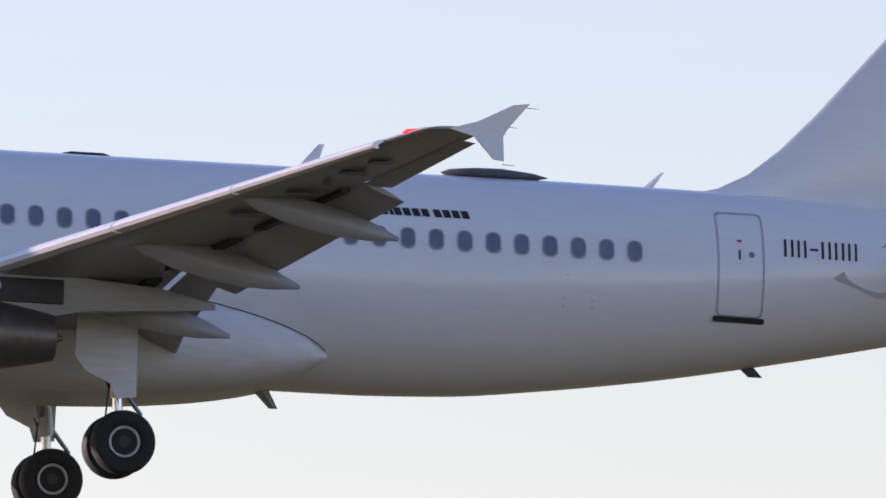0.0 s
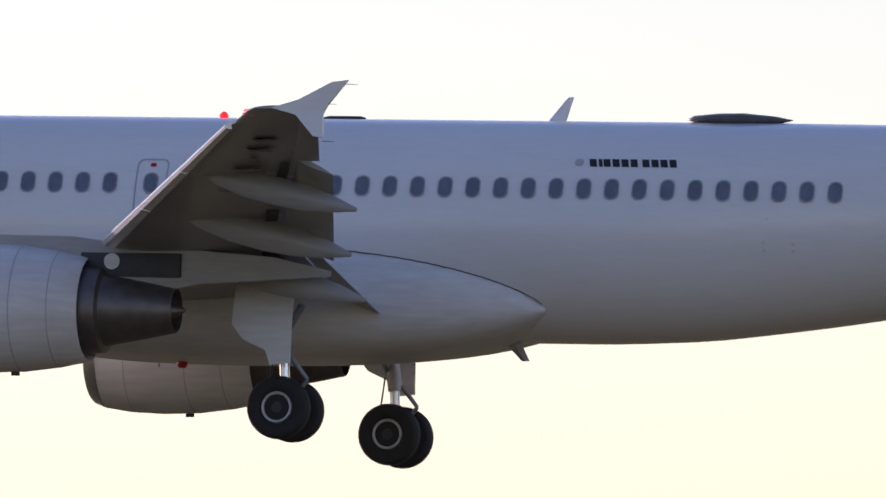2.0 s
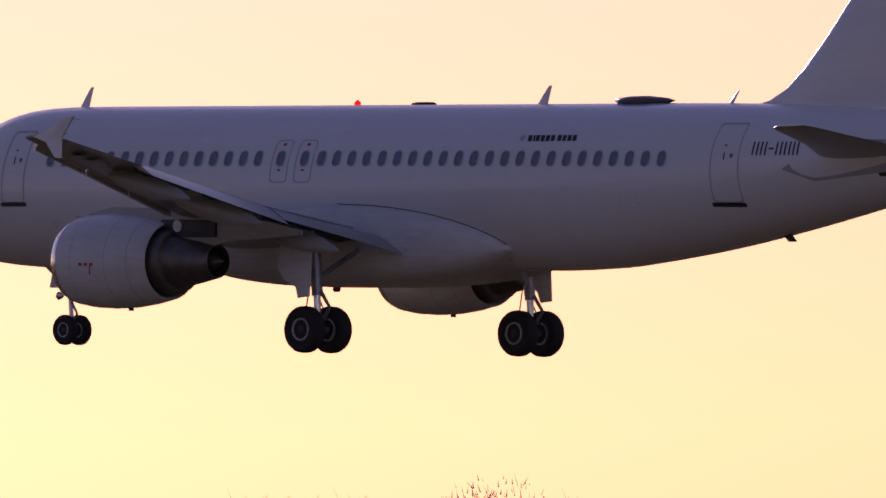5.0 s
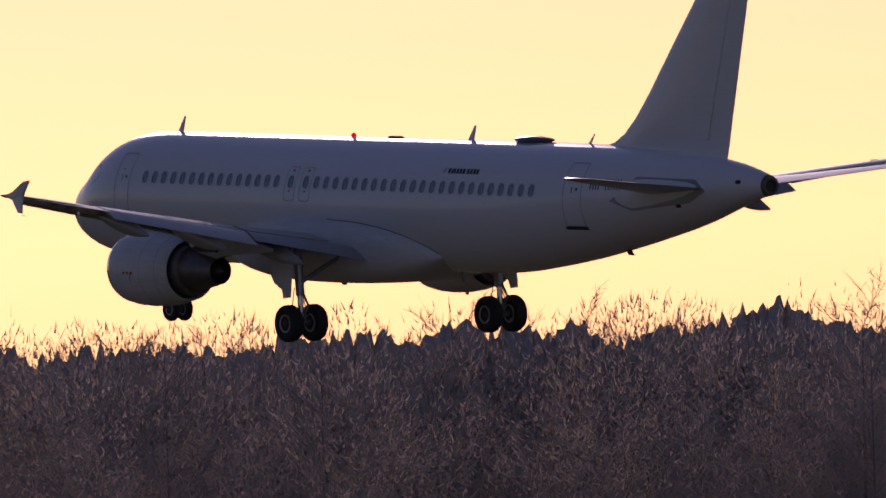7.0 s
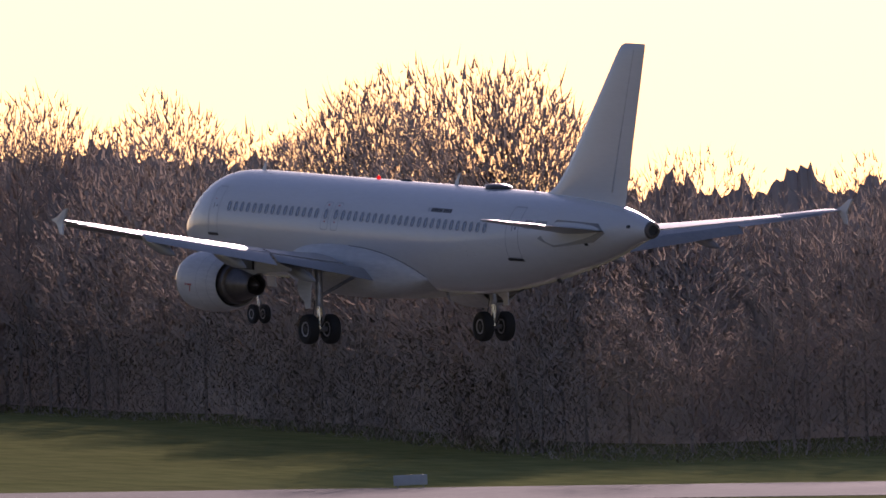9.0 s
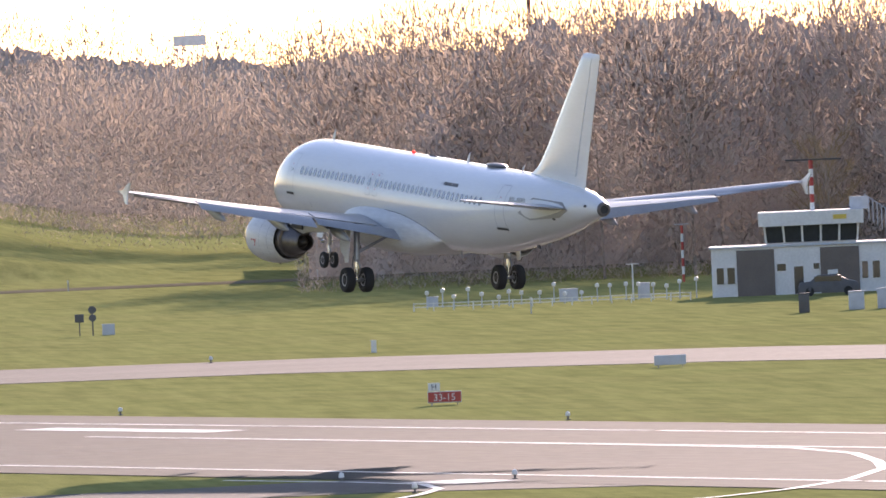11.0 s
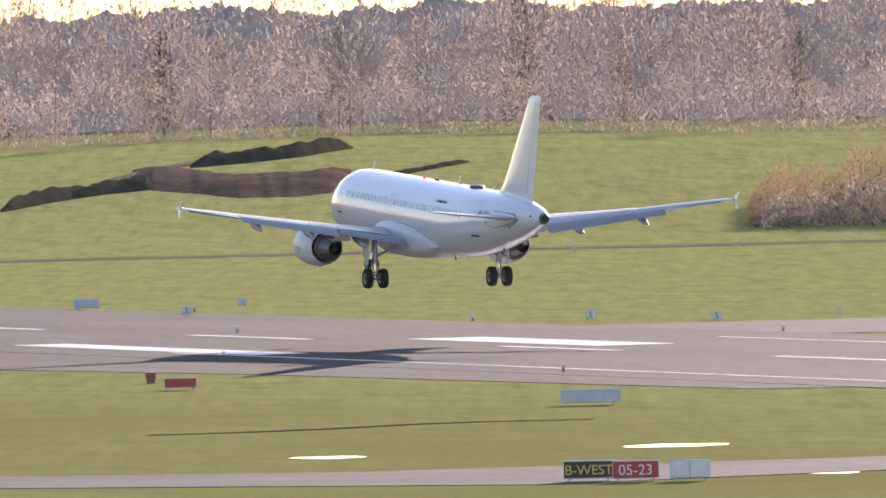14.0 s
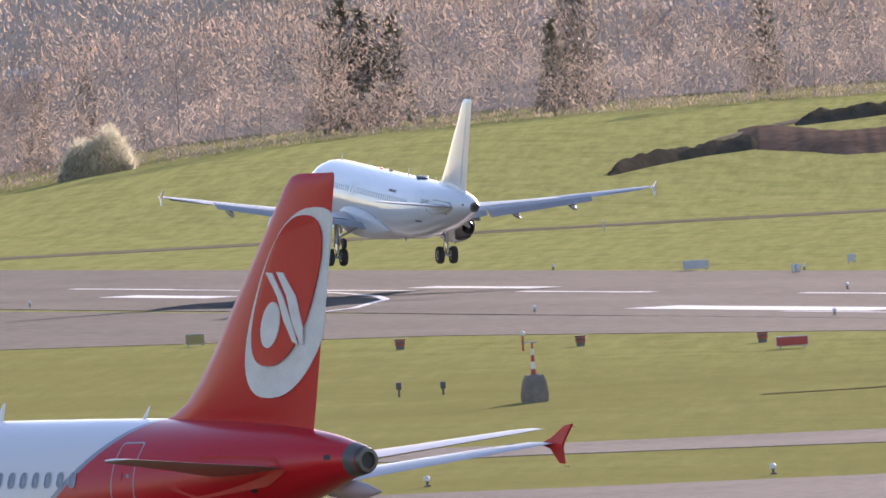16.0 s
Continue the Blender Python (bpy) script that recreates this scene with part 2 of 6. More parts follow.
def build_airliner(name, label, paint, fin_paint, tail_paint, tip_paint, flaps=True, windows=True):
    root = tagged(new(name), label, "airliner")
    FLEX[0] = 0.86 if flaps else 0.45      # wings bend up in flight
    sides = (1, -1)
    # fuselage
    st = [0, 0.06, 0.14, 0.25, 0.42, 0.6, 0.85, 1.1, 1.4, 1.7, 2.0, 2.3, 2.65, 3.0, 3.5, 4, 4.6, 5.2, 5.8, 6.5] + [6.5 + 16 * i / 16 for i in range(1, 17)] + [22.5 + 0.5 * i for i in range(1, 30)] + [37.1, 37.3, 37.46]
    rings = []
    for s in st:
        top, bot, w = body(s)
        c, h = (top + bot) / 2, (top - bot) / 2
        rings.append([Vector((18 - s, max(w, 0.002) * math.sin(2 * math.pi * i / 64), c + max(h, 0.002) * math.cos(2 * math.pi * i / 64))) for i in range(64)])
    fuselage = part("fuselage", loft(rings), paint, root)
    # tail cone outlet
    part("exhaust_outlet", turned([(0.25, 0.325), (0.0, 0.335), (-0.12, 0.29), (-0.13, 0.20), (0.2, 0.17)], 24, at=(18 - 37.44, 0, 0.945)), HOT, root, "heat-stained metal outlet")
    # dark closing disc: the hollow's shade is put into its colour
    part("outlet_core", turned([(0.03, 0.05), (-0.02, 0.285), (-0.035, 0.27), (-0.035, 0.02)], 20, at=(18 - 37.47, 0, 0.945)), DARKM, root, "dark disc closing the outlet, painted as its shaded hollow")
    # belly fairing
    rings = []
    for i in range(29):
        u = i / 28
        s = 10.3 + 11.64 * u
        v = (s - 15.5) / 6.45 if s > 15.5 else (15.5 - s) / 5.25
        e = max(0.0, 1 - min(1, v) ** 2.6) ** 0.56
        w = 1.36 + 0.90 * e
        hz = 0.03 + 1.15 * e
        zc = -1.55 + 0.22 * e
        ring = []
        for k in range(40):
            a = 2 * math.pi * k / 40
            ca, sa = math.cos(a), math.sin(a)
            ring.append(Vector((18 - s, w * math.copysign(abs(ca) ** 0.5, ca), zc + hz * math.copysign(abs(sa) ** 0.75, sa))))
        rings.append(ring)
    bf = part("belly_fairing", loft(rings), BELLY if paint is WHITE else paint, root)
    for sd in (-1, 1):          # dark sealed joint where the fairing meets the body
        line = []
        for i in range(70):
            s = 16.5 + 5.40 * math.sin(math.pi / 2 * i / 69)
            v = (s - 15.5) / 6.45
            e = max(0.0, 1 - v ** 2.6) ** 0.56
            w, hz, zc = 1.36 + 0.90 * e, 0.03 + 1.15 * e, -1.55 + 0.22 * e
            top, bot, bw = body(s)
            cz, bh = (top + bot) / 2, (top - bot) / 2
            for k in range(90, -60, -1):
                a = math.radians(k)
                y_, z_ = w * abs(math.cos(a)) ** 0.5, zc + hz * math.copysign(abs(math.sin(a)) ** 0.75, math.sin(a))
                if (y_ / bw) ** 2 + ((z_ - cz) / bh) ** 2 > 1.0:
                    line.append(Vector((18 - s, sd * (y_ + 0.006), z_ + 0.006)))
                    break
        bm = bmesh.new()
        prev = None
        for p in line:
            pair = [bm.verts.new(p + Vector((0, sd * 0.012, q))) for q in (-0.011, 0.011)]
            if prev and (p - prev[2]).length < 0.8:
                bm.faces.new((prev[0], prev[1], pair[1], pair[0]))
            prev = (*pair, p)
        part("seal_line", bm, DARKM, bf, "dark rubber seal line", smooth=False)
    # wings
    for sd in sides:
        rings = []
        for y in (0.6, 1.6, 2.0, 2.6, 3.2, 4.2, 5.2, 6.4, 8, 9.6, 11.2, 12.8, 14.4, 15.8, 16.7):
            c = wing_te(y) - wing_le(y)
            cut = 0.13 * c if (flaps and y < 13.0) else 0.0
            th = 0.145 - 0.035 * min(1, (y - 1.6) / 8)
            rings.append([Vector((p.x, sd * p.y, p.z)) for p in foil(wing_le(y), c - cut, th, y, wing_z(y), 1.5 - 2.5 * y / 17, n=13)])
        # rounded tip
        rings.append([Vector((p.x, sd * p.y, p.z)) for p in foil(20.72, 0.98, 0.05, 16.95, wing_z(16.95), -1, n=13)])
        wing = part("wing", loft(rings), WING, root, "grey-painted swept wing")
        # slats: bright leading-edge shells, drooped forward
        for y0, y1 in ((2.9, 5.2), (6.4, 9.4), (9.45, 12.4), (12.45, 15.9)):
            rr = []
            for i in range(5):
                y = y0 + (y1 - y0) * i / 4
                c = wing_te(y) - wing_le(y)
                n_ = 0.18 * c + 0.15
                le = wing_le(y) - (0.20 if flaps else 0.0)
                z = wing_z(y) - (0.07 if flaps else 0.0)
                prof = [(1.0, 0.30), (0.6, 0.30), (0.25, 0.20), (0.05, 0.06), (0.0, -0.05), (0.06, -0.16), (0.3, -0.22), (0.34, -0.16), (0.3, 0.0), (0.6, 0.2)]
                rr.append([Vector((18 - (le + n_ * u), sd * y, z + n_ * v * 0.9)) for u, v in prof])
            part("slat", loft(rr), SLAT, wing, "bare metal leading-edge slat")
        if flaps:
            part("flap", flap(2.15, 6.3, sd, 0.10, 0.0, 27, 0.165), WING, wing, "lowered flap")
            part("flap", flap(6.45, 12.95, sd, 0.10, -0.03, 24, 0.22, 0.13, 0.32), WING, wing, "lowered flap")
            part("aileron", flap(13.0, 16.2, sd, -0.05, 0.0, 6, 0.25, 0.09), WING, wing)
            # spoiler panels, slightly proud of the upper skin, along the rear of the wing
            for y0, y1 in ((3.0, 6.2), (6.5, 8.1), (8.15, 9.7), (9.75, 11.3), (11.35, 12.9)):
                rr = []
                for y in (y0, y1):
                    c = wing_te(y) - wing_le(y)
                    a, b = wing_le(y) + 0.72 * c, wing_le(y) + 0.945 * c
                    z = wing_z(y) - 0.005
                    rr.append([Vector((18 - a, sd * y, z + 0.058 * c)), Vector((18 - b, sd * y, z + 0.018 * c)), Vector((18 - b, sd * y, z + 0.010 * c)), Vector((18 - a, sd * y, z + 0.045 * c))])
                part("spoiler", loft(rr), WING, wing)
        # flap track fairings: each hangs back and down to its pointed tail
        for y, tail, zt, ln, r in ((4.92, 19.49, -1.65, 3.3, 0.23), (8.24, 20.13, -1.06, 3.3, 0.24), (11.81, 21.21, -0.51, 3.0, 0.21)):
            bm = turned([(0, 0.02), (-0.12 * ln, 0.55 * r), (-0.3 * ln, 0.9 * r), (-0.5 * ln, r), (-0.68 * ln, 0.9 * r), (-0.84 * ln, 0.62 * r), (-0.95 * ln, 0.28 * r), (-ln, 0.03)], 14)
            bmesh.ops.scale(bm, vec=(1, 0.72, 1.25), verts=bm.verts)
            tilt = 12 if flaps else 3
            zt = zt if flaps else wing_z(y) - 0.30
            part("flap_track_fairing", bm, WING, wing, m=pose(18 - (tail - ln * math.cos(radians(tilt))) , sd * y, zt + ln * math.sin(radians(tilt)), 0, -tilt, 0))
        if flaps:
            # dark strips stand in for the shade in the gap before each flap
            for y0, y1 in ((2.6, 5.9), (6.7, 8.9), (9.7, 12.6)):
                rr = []
                for y in (y0, y1):
                    c = wing_te(y) - wing_le(y)
                    a, b, z = wing_le(y) + 0.79 * c, wing_le(y) + 0.868 * c, wing_z(y)
                    rr.append([Vector((18 - s_, sd * y, z + q * c)) for s_, q in ((a, -0.005), (b, -0.005), (b, -0.030), (a, -0.040))])
                part("flap_cove", loft(rr), DARKM, wing, "dark strip painted as the shade in the gap before the lowered flap", smooth=False)
        # wing-tip fence
        zt = wing_z(16.95)
        out = [(21.05, 0.0), (21.55, 0.15), (22.15, 0.46), (22.45, 0.50), (22.08, 0.05), (22.0, -0.10), (22.02, -0.52), (21.84, -0.50), (21.5, -0.12)]
        rr = [[Vector((18 - s, sd * (16.98 + off_ + 0.06 * abs(z)), zt + z)) for s, z in out] for off_ in (-0.035, 0.035)]
        part("wingtip_fence", loft(rr), tip_paint, wing, smooth=False)
        bm = turned([(0.18, 0.01), (0.1, 0.06), (-0.1, 0.07), (-0.25, 0.02)], 10)
        part("navigation_light", bm, NAVRED if sd > 0 else DOMEM, wing, m=pose(18 - 20.50, sd * 16.45, wing_z(16.45) + 0.03, 0, 0, -sd * 28))
        for s_, dz in ((22.1, 0.42), (22.4, 0.45), (22.02, 0.1), (22.0, -0.56)):
            part("static_wick", rod((18 - s_, sd * 17.0, zt + dz - 0.02), (18 - s_ - 0.22, sd * 17.0, zt + dz - 0.03), 0.008, 0.004, 5), DARKM, wing)
        # lettering under the wing, as plain marks
        if sd > 0 and flaps:
            for k in range(6):
                y = 14.7 - 0.78 * k
                c = wing_te(y) - wing_le(y)
                ln = 0.14 if k == 2 else 0.26 * c
                bm = box(ln, 0.30, 0.012, (18 - (wing_le(y) + 0.52 * c), y, wing_z(y) - 0.048 * c))
                part("registration_mark", bm, MARK, wing, "faded dark painted registration mark", smooth=False)
    # engines
    for sd in sides:
        ey, ez = sd * 5.75, -1.94
        at = (0, ey, ez)
        cowl = part("nacelle", turned([(18 - 12.34, 0.80), (18 - 11.76, 0.84), (18 - 11.39, 0.88), (18 - 11.26, 0.93), (18 - 11.22, 0.97), (18 - 11.26, 1.01), (18 - 11.47, 1.09),
                                       (18 - 11.93, 1.16), (18 - 12.59, 1.19), (18 - 13.26, 1.165), (18 - 13.92, 1.08), (18 - 14.46, 0.97), (18 - 14.50, 0.94), (18 - 14.42, 0.90), (18 - 13.59, 0.90)], 44, at=at, caps=False), BELLY if paint is WHITE else fin_paint, root)
        part("inlet_lip", turned([(18 - 11.51, 0.872), (18 - 11.36, 0.885), (18 - 11.25, 0.935), (18 - 11.21, 0.97), (18 - 11.25, 1.015), (18 - 11.43, 1.084), (18 - 11.48, 1.097)], 44, at=at, caps=False), BARE, cowl, "polished metal inlet lip")
        part("fan_disc", turned([(18 - 12.35, 0.81), (18 - 12.3, 0.80), (18 - 12.2, 0.22), (18 - 11.9, 0.02)], 36, at=at), DARKM, cowl)
        part("core_cowl", turned([(18 - 13.3, 0.86), (18 - 14.4, 0.83), (18 - 14.78, 0.80), (18 - 14.82, 0.68), (18 - 15.0, 0.64), (18 - 15.6, 0.53), (18 - 16.12, 0.42), (18 - 16.14, 0.39), (18 - 15.5, 0.36)], 36, at=at), HOT, cowl, "heat-stained metal exhaust cone")
        part("exhaust_plug", turned([(18 - 15.5, 0.30), (18 - 16.0, 0.22), (18 - 16.25, 0.06), (18 - 16.32, 0.02)], 20, at=at), HOT, cowl)
        for x0, r0, r1 in ((12.05, 1.165, 1.172), (13.25, 1.17, 1.168), (13.95, 1.075, 1.070)):
            part("panel_seam", turned([(18 - x0, r0 + 0.004), (18 - x0 - 0.018, r1 + 0.004)], 44, at=at, caps=False), SEAM, cowl)
        for k in range(3):
            part("warning_mark", box(0.09, 0.02, 0.07, (18 - 12.45 - 0.2 * k, ey + 1.185 - 0.004 * k, ez - 0.10)), REDM, cowl, "small red warning mark", smooth=False)
        part("warning_mark", box(0.02, 0.02, 0.3, (18 - 12.8, ey + 1.18, ez - 0.22)), REDM, cowl, smooth=False)
        part("drain", box(0.16, 0.03, 0.10, (18 - 13.1, ey, ez - 1.19)), DARKM, cowl)
        # pylon
        rr = []
        for s, zt, zb, w in ((11.6, -0.76, -1.2, 0.05), (12.6, -0.60, -1.3, 0.20), (14.2, -0.62, -1.5, 0.24), (15.2, -0.75, -1.75, 0.22), (16.6, -0.85, -1.45, 0.16), (18.0, -0.95, -1.36, 0.12), (19.05, -1.18, -1.28, 0.03)):
            rr.append([Vector((18 - s, ey + a * w, z)) for a, z in ((-1, zt), (1, zt), (1, (zt + zb) / 2), (0.8, zb), (-0.8, zb), (-1, (zt + zb) / 2))])
        pylon = part("pylon", loft(rr), WING, root)
        part("pylon_panel", box(1.9, 0.5, 0.44, (18 - 15.30, ey, -1.13), 0.02), DARKM, pylon, "dark unpainted panel")
        part("access_cover", turned([(-0.27, 0.15), (0.27, 0.15)], 20, axis="y", at=(18 - 14.95, ey, -1.07)), BELLY, pylon, "pale round access cover")
    # fin and tailplane
    rr = []
    for z, le, te, th in ((1.55, 28.4, 35.3, 0.03), (2.0, 28.9, 35.42, 0.04), (2.12, 29.4, 35.45, 0.05), (2.4, 29.95, 35.52, 0.065), (2.9, 30.55, 35.63, 0.08), (3.6, 31.22, 35.80, 0.085),
                          (5.0, 32.42, 36.13, 0.09), (6.5, 33.72, 36.49, 0.09), (7.6, 34.66, 36.75, 0.09), (7.84, 34.95, 36.80, 0.07), (7.92, 35.25, 36.76, 0.02)):
        ring = foil(le, te - le, th, 0, 0, 0, 11, True)
        rr.append([Vector((p.x, p.z, z)) for p in ring])
    fin = part("fin", loft(rr), fin_paint, root, "swept tail fin")
    if paint is WHITE:
        rr = []
        for z, le, te in ((2.25, 35.54, 35.56), (7.7, 36.72, 36.80)):
            rr.append([Vector((18 - a, b, z)) for a, b in ((le - 1.25 + 0.14 * z / 2, 0.155 - 0.010 * z), (le - 1.23 + 0.14 * z / 2, 0.157 - 0.010 * z), (le - 1.23 + 0.14 * z / 2, -0.157 + 0.010 * z), (le - 1.25 + 0.14 * z / 2, -0.155 + 0.010 * z))])
        part("rudder_hinge_line", loft(rr), BELLY, fin, smooth=False)
    for sd in sides:
        rr = []
        for y, le, te in ((0.3, 31.6, 35.2), (1.0, 32.05, 35.25), (3.5, 33.75, 35.8), (5.9, 35.05, 36.3), (6.15, 35.3, 36.32), (6.24, 35.6, 36.3)):
            rr.append([Vector((p.x, sd * p.y, p.z)) for p in foil(le, te - le, 0.09 if y < 6.2 else 0.03, y, 0.62 + 0.112 * y, -2, 11, True)])
        part("tailplane", loft(rr), WING, root, "grey swept tailplane")
        rr = [[skin(s, z, sd, 0.01 + 0.02 * k) for s, z in ((31.3, 0.4), (32.4, 1.15), (34.9, 1.1), (35.3, 0.75), (34.6, 0.4), (32.2, 0.12))] for k in (0, 1)]
        part("tailplane_root_plate", loft(rr), RED if paint is not WHITE else WING, root)
    # aerials, beacon, dome, drains
    for s, h, w, lean in ((5.55, 0.50, 0.34, 0.16), (21.73, 0.45, 0.36, 0.16), (28.12, 0.30, 0.20, 0.12)):
        zt = body(s)[0]
        rr = [[Vector((18 - (s - w / 2 + a + ln), b, zt - 0.03 + z)) for a, b in ((0, 0), (cw * 0.4, 0.03), (cw, 0), (cw * 0.4, -0.03))] for z, ln, cw in ((0, -0.05, w), (h * 0.9, lean + 0.12, w * 0.42), (h + 0.03, lean + 0.19, w * 0.3))]
        part("blade_aerial", loft(rr), WHITE, root)
    part("beacon", turned([(0, 0.08), (0.05, 0.09), (0.10, 0.06), (0.13, 0.02)], 14, axis="z", at=(18 - 15.25, 0, 2.06)), NAVRED if flaps else REDM, root, "red anti-collision light")
    if windows:
        bm = turned([(1.0, 0.02), (0.85, 0.16), (0.4, 0.26), (-0.1, 0.28), (-0.7, 0.16), (-1.0, 0.02)], 24)
        bmesh.ops.scale(bm, vec=(1.0, 1.4, 0.44), verts=bm.verts)
        part("satellite_dome", bm, DOMEM, root, "dark low radome", m=pose(18 - 25.2, 0, 2.13))
    else:
        rr = []
        for s in (37.08, 37.2, 37.33, 37.45):
            top, bot, w = body(s)
            rr.append([Vector((18 - s, (w + 0.012) * math.sin(2 * math.pi * i / 32), (top + bot) / 2 + ((top - bot) / 2 + 0.012) * math.cos(2 * math.pi * i / 32))) for i in range(32)])
        part("tail_cone_cap", loft(rr, caps=False), DOMEM, root, "dark grey tail cone cap")
    part("drain_mast", loft([[Vector((18 - s, y, z)) for s, y, z in ((a, -0.03, b), (a + c / 2, -0.05, b), (a + c, 0, b), (a + c / 2, 0.05, b))] for a, b, c in ((20.75, -2.0, 0.35), (21.15, -2.40, 0.16))]), WING, root)
    part("drain_mast", loft([[Vector((18 - s, y, z)) for s, y, z in ((a, -0.02, b), (a + c, -0.02, b), (a + c, 0.02, b), (a, 0.02, b))] for a, b, c in ((29.85, -1.12, 0.3), (30.10, -1.34, 0.26))]), DARKM, root)
    part("beacon", turned([(0, 0.02), (-0.10, 0.06), (-0.05, 0.10), (0.05, 0.10)][::-1], 14, axis="z", at=(18 - 14.6, 0, -2.52)), REDM, root, "red belly anti-collision light")
    part("low_aerial", turned([(0.45, 0.02), (0.3, 0.05), (-0.3, 0.05), (-0.4, 0.02)], 8, at=(18 - 17.6, 0, 2.08)), DARKM, root)
    # cabin windows
    ss = [13.63 - 0.5302 * k for k in range(15)] + [14.42, 15.26] + [15.85 + 0.5302 * k for k in range(23)]
    for sd in sides:
        for s in ss:
            zw = 0.69 - 0.0026 * max(0.0, s - 15.8)
            wnd = part("cabin_window", patch(rounded(s, zw, 0.285, 0.40, 0.12, 4), sd, 0.016, None, rounded(s, zw, 0.24, 0.35, 0.115, 4)), WING, root, smooth=False)
            part("pane", patch(rounded(s, zw, 0.242, 0.352, 0.115, 4), sd, 0.014), PANE, wnd, smooth=False)
        # doors
        for s in (14.42, 15.26):
            d = part("emergency_exit", patch(rounded(s, 0.62, 0.61, 1.08, 0.12, 4), sd, 0.006, None, rounded(s, 0.62, 0.55, 1.02, 0.11, 4)), SEAM, root, "outlined overwing exit", smooth=False)
            part("exit_mark", patch(rounded(s, 1.04, 0.11, 0.07, 0.01, 1), sd, 0.007), REDM, d, smooth=False)
            part("exit_mark", patch(rounded(s, 0.40, 0.11, 0.05, 0.01, 1), sd, 0.007), REDM, d, smooth=False)
        for s, w, z0, z1, ln in ((29.53, 0.90, -0.42, 1.54, -0.02), (4.9, 0.86, -0.42, 1.42, 0.0)):
            zc, h = (z0 + z1) / 2, z1 - z0
            d = part("cabin_door", patch(rounded(s, zc, w, h, 0.10, 4, ln), sd, 0.006, None, rounded(s, zc, w - 0.075, h - 0.075, 0.09, 4, ln)), SEAM, root, "outlined cabin door with a dark sill", smooth=False)
            part("door_sill", patch(rounded(s + 0.02, z0 - 0.03, w + 0.10, 0.10, 0.03, 2), sd, 0.03), DARKM, d, smooth=False)
            part("door_window", patch(rounded(s + 0.2, zc + 0.17, 0.11, 0.11, 0.054, 4), sd, 0.008), PANE, d, smooth=False)
            part("door_handle", patch(rounded(s - 0.03, zc + 0.16, 0.04, 0.19, 0.01, 1), sd, 0.008), BLACK, d, smooth=False)
            part("door_mark", patch(rounded(s - 0.03, zc + 0.42, 0.09, 0.04, 0.01, 1), sd, 0.008), REDM, d, smooth=False)
        # cockpit glazing
        for pts in (((1.62, 0.42), (2.05, 0.40), (2.35, 1.05), (2.1, 1.14), (1.9, 0.98)), ((2.12, 0.38), (2.75, 0.36), (2.85, 1.02), (2.42, 1.08)), ((2.82, 0.38), (3.2, 0.62), (3.1, 1.0), (2.92, 1.02))):
            part("cockpit_window", patch(pts, sd, 0.012), PANE, root, smooth=False)
        # small hatches and service panels
        bm = bmesh.new()
        for s, z, w, h in ((7.2, -0.85, 0.20, 0.20), (6.3, -0.95, 0.12, 0.12), (7.9, -1.45, 0.16, 0.12), (26.2, -0.28, 0.05, 0.05), (26.2, -0.42, 0.05, 0.05), (26.75, -0.30, 0.05, 0.05), (26.75, -0.43, 0.05, 0.05), (26.25, 0.15, 0.05, 0.04)):
            patch(rounded(s, z, w, h, w * 0.3, 2), sd, 0.006, bm, rounded(s, z, w * 0.7, h * 0.7, w * 0.2, 2))
        part("service_panel", bm, SEAM, root, smooth=False)
        for s in (34.1, 36.6):
            part("vent", patch(rounded(s, 1.05 if s > 35 else 0.30, 0.22, 0.12, 0.05, 2), sd, 0.008), BLACK, root, smooth=False)
    if windows:
        bars(22.80, 1.10, (1.15, 0.6, 1.15, 1.15, 1.15, 1.15, 0, 1.15, 1.15, 1.15, 1.15), 0.15, BLACK, "maker_mark", root, slant=-0.3)
        part("maker_emblem", patch(rounded(22.58, 1.18, 0.17, 0.15, 0.07, 4), 1, 0.007), SEAM, root, smooth=False)
        bars(30.35, 0.74, (0.78, 0.74, -0.66, 0.78, 0.78, 0.74), 0.33, BLACK, "registration_mark", root, stroke=True)
    # landing gear
    def wheel(parent, r, w, m):
        t = part("wheel", turned([(-w * 0.34, 0.50 * r), (-w * 0.47, 0.62 * r), (-w * 0.5, 0.78 * r), (-w * 0.44, 0.92 * r), (-w * 0.28, 0.985 * r), (0, r), (w * 0.28, 0.985 * r), (w * 0.44, 0.92 * r), (w * 0.5, 0.78 * r), (w * 0.47, 0.62 * r), (w * 0.34, 0.50 * r)], 40, axis="y"), RUBBER, parent, "black rubber tyre", m=m)
        for f in (1, -1):
            part("rim", turned([(f * w * 0.34, 0.50 * r), (f * w * 0.42, 0.48 * r), (f * w * 0.40, 0.42 * r), (f * w * 0.22, 0.38 * r)], 32, axis="y", caps=False), RIM, t, "pale painted wheel rim")
            bm = turned([(f * w * 0.2, 0.40 * r), (f * w * 0.24, 0.20 * r), (f * w * 0.36, 0.17 * r), (f * w * 0.38, 0.05 * r)], 24, axis="y")
            for k in range(12):
                a = 2 * math.pi * k / 12
                turned([(f * w * 0.2, 0.035 * r), (f * w * 0.30, 0.035 * r)], 6, axis="y", at=(0.31 * r * math.cos(a), 0, 0.31 * r * math.sin(a)), bm=bm)
            part("hub", bm, DARKM, t)
        return t
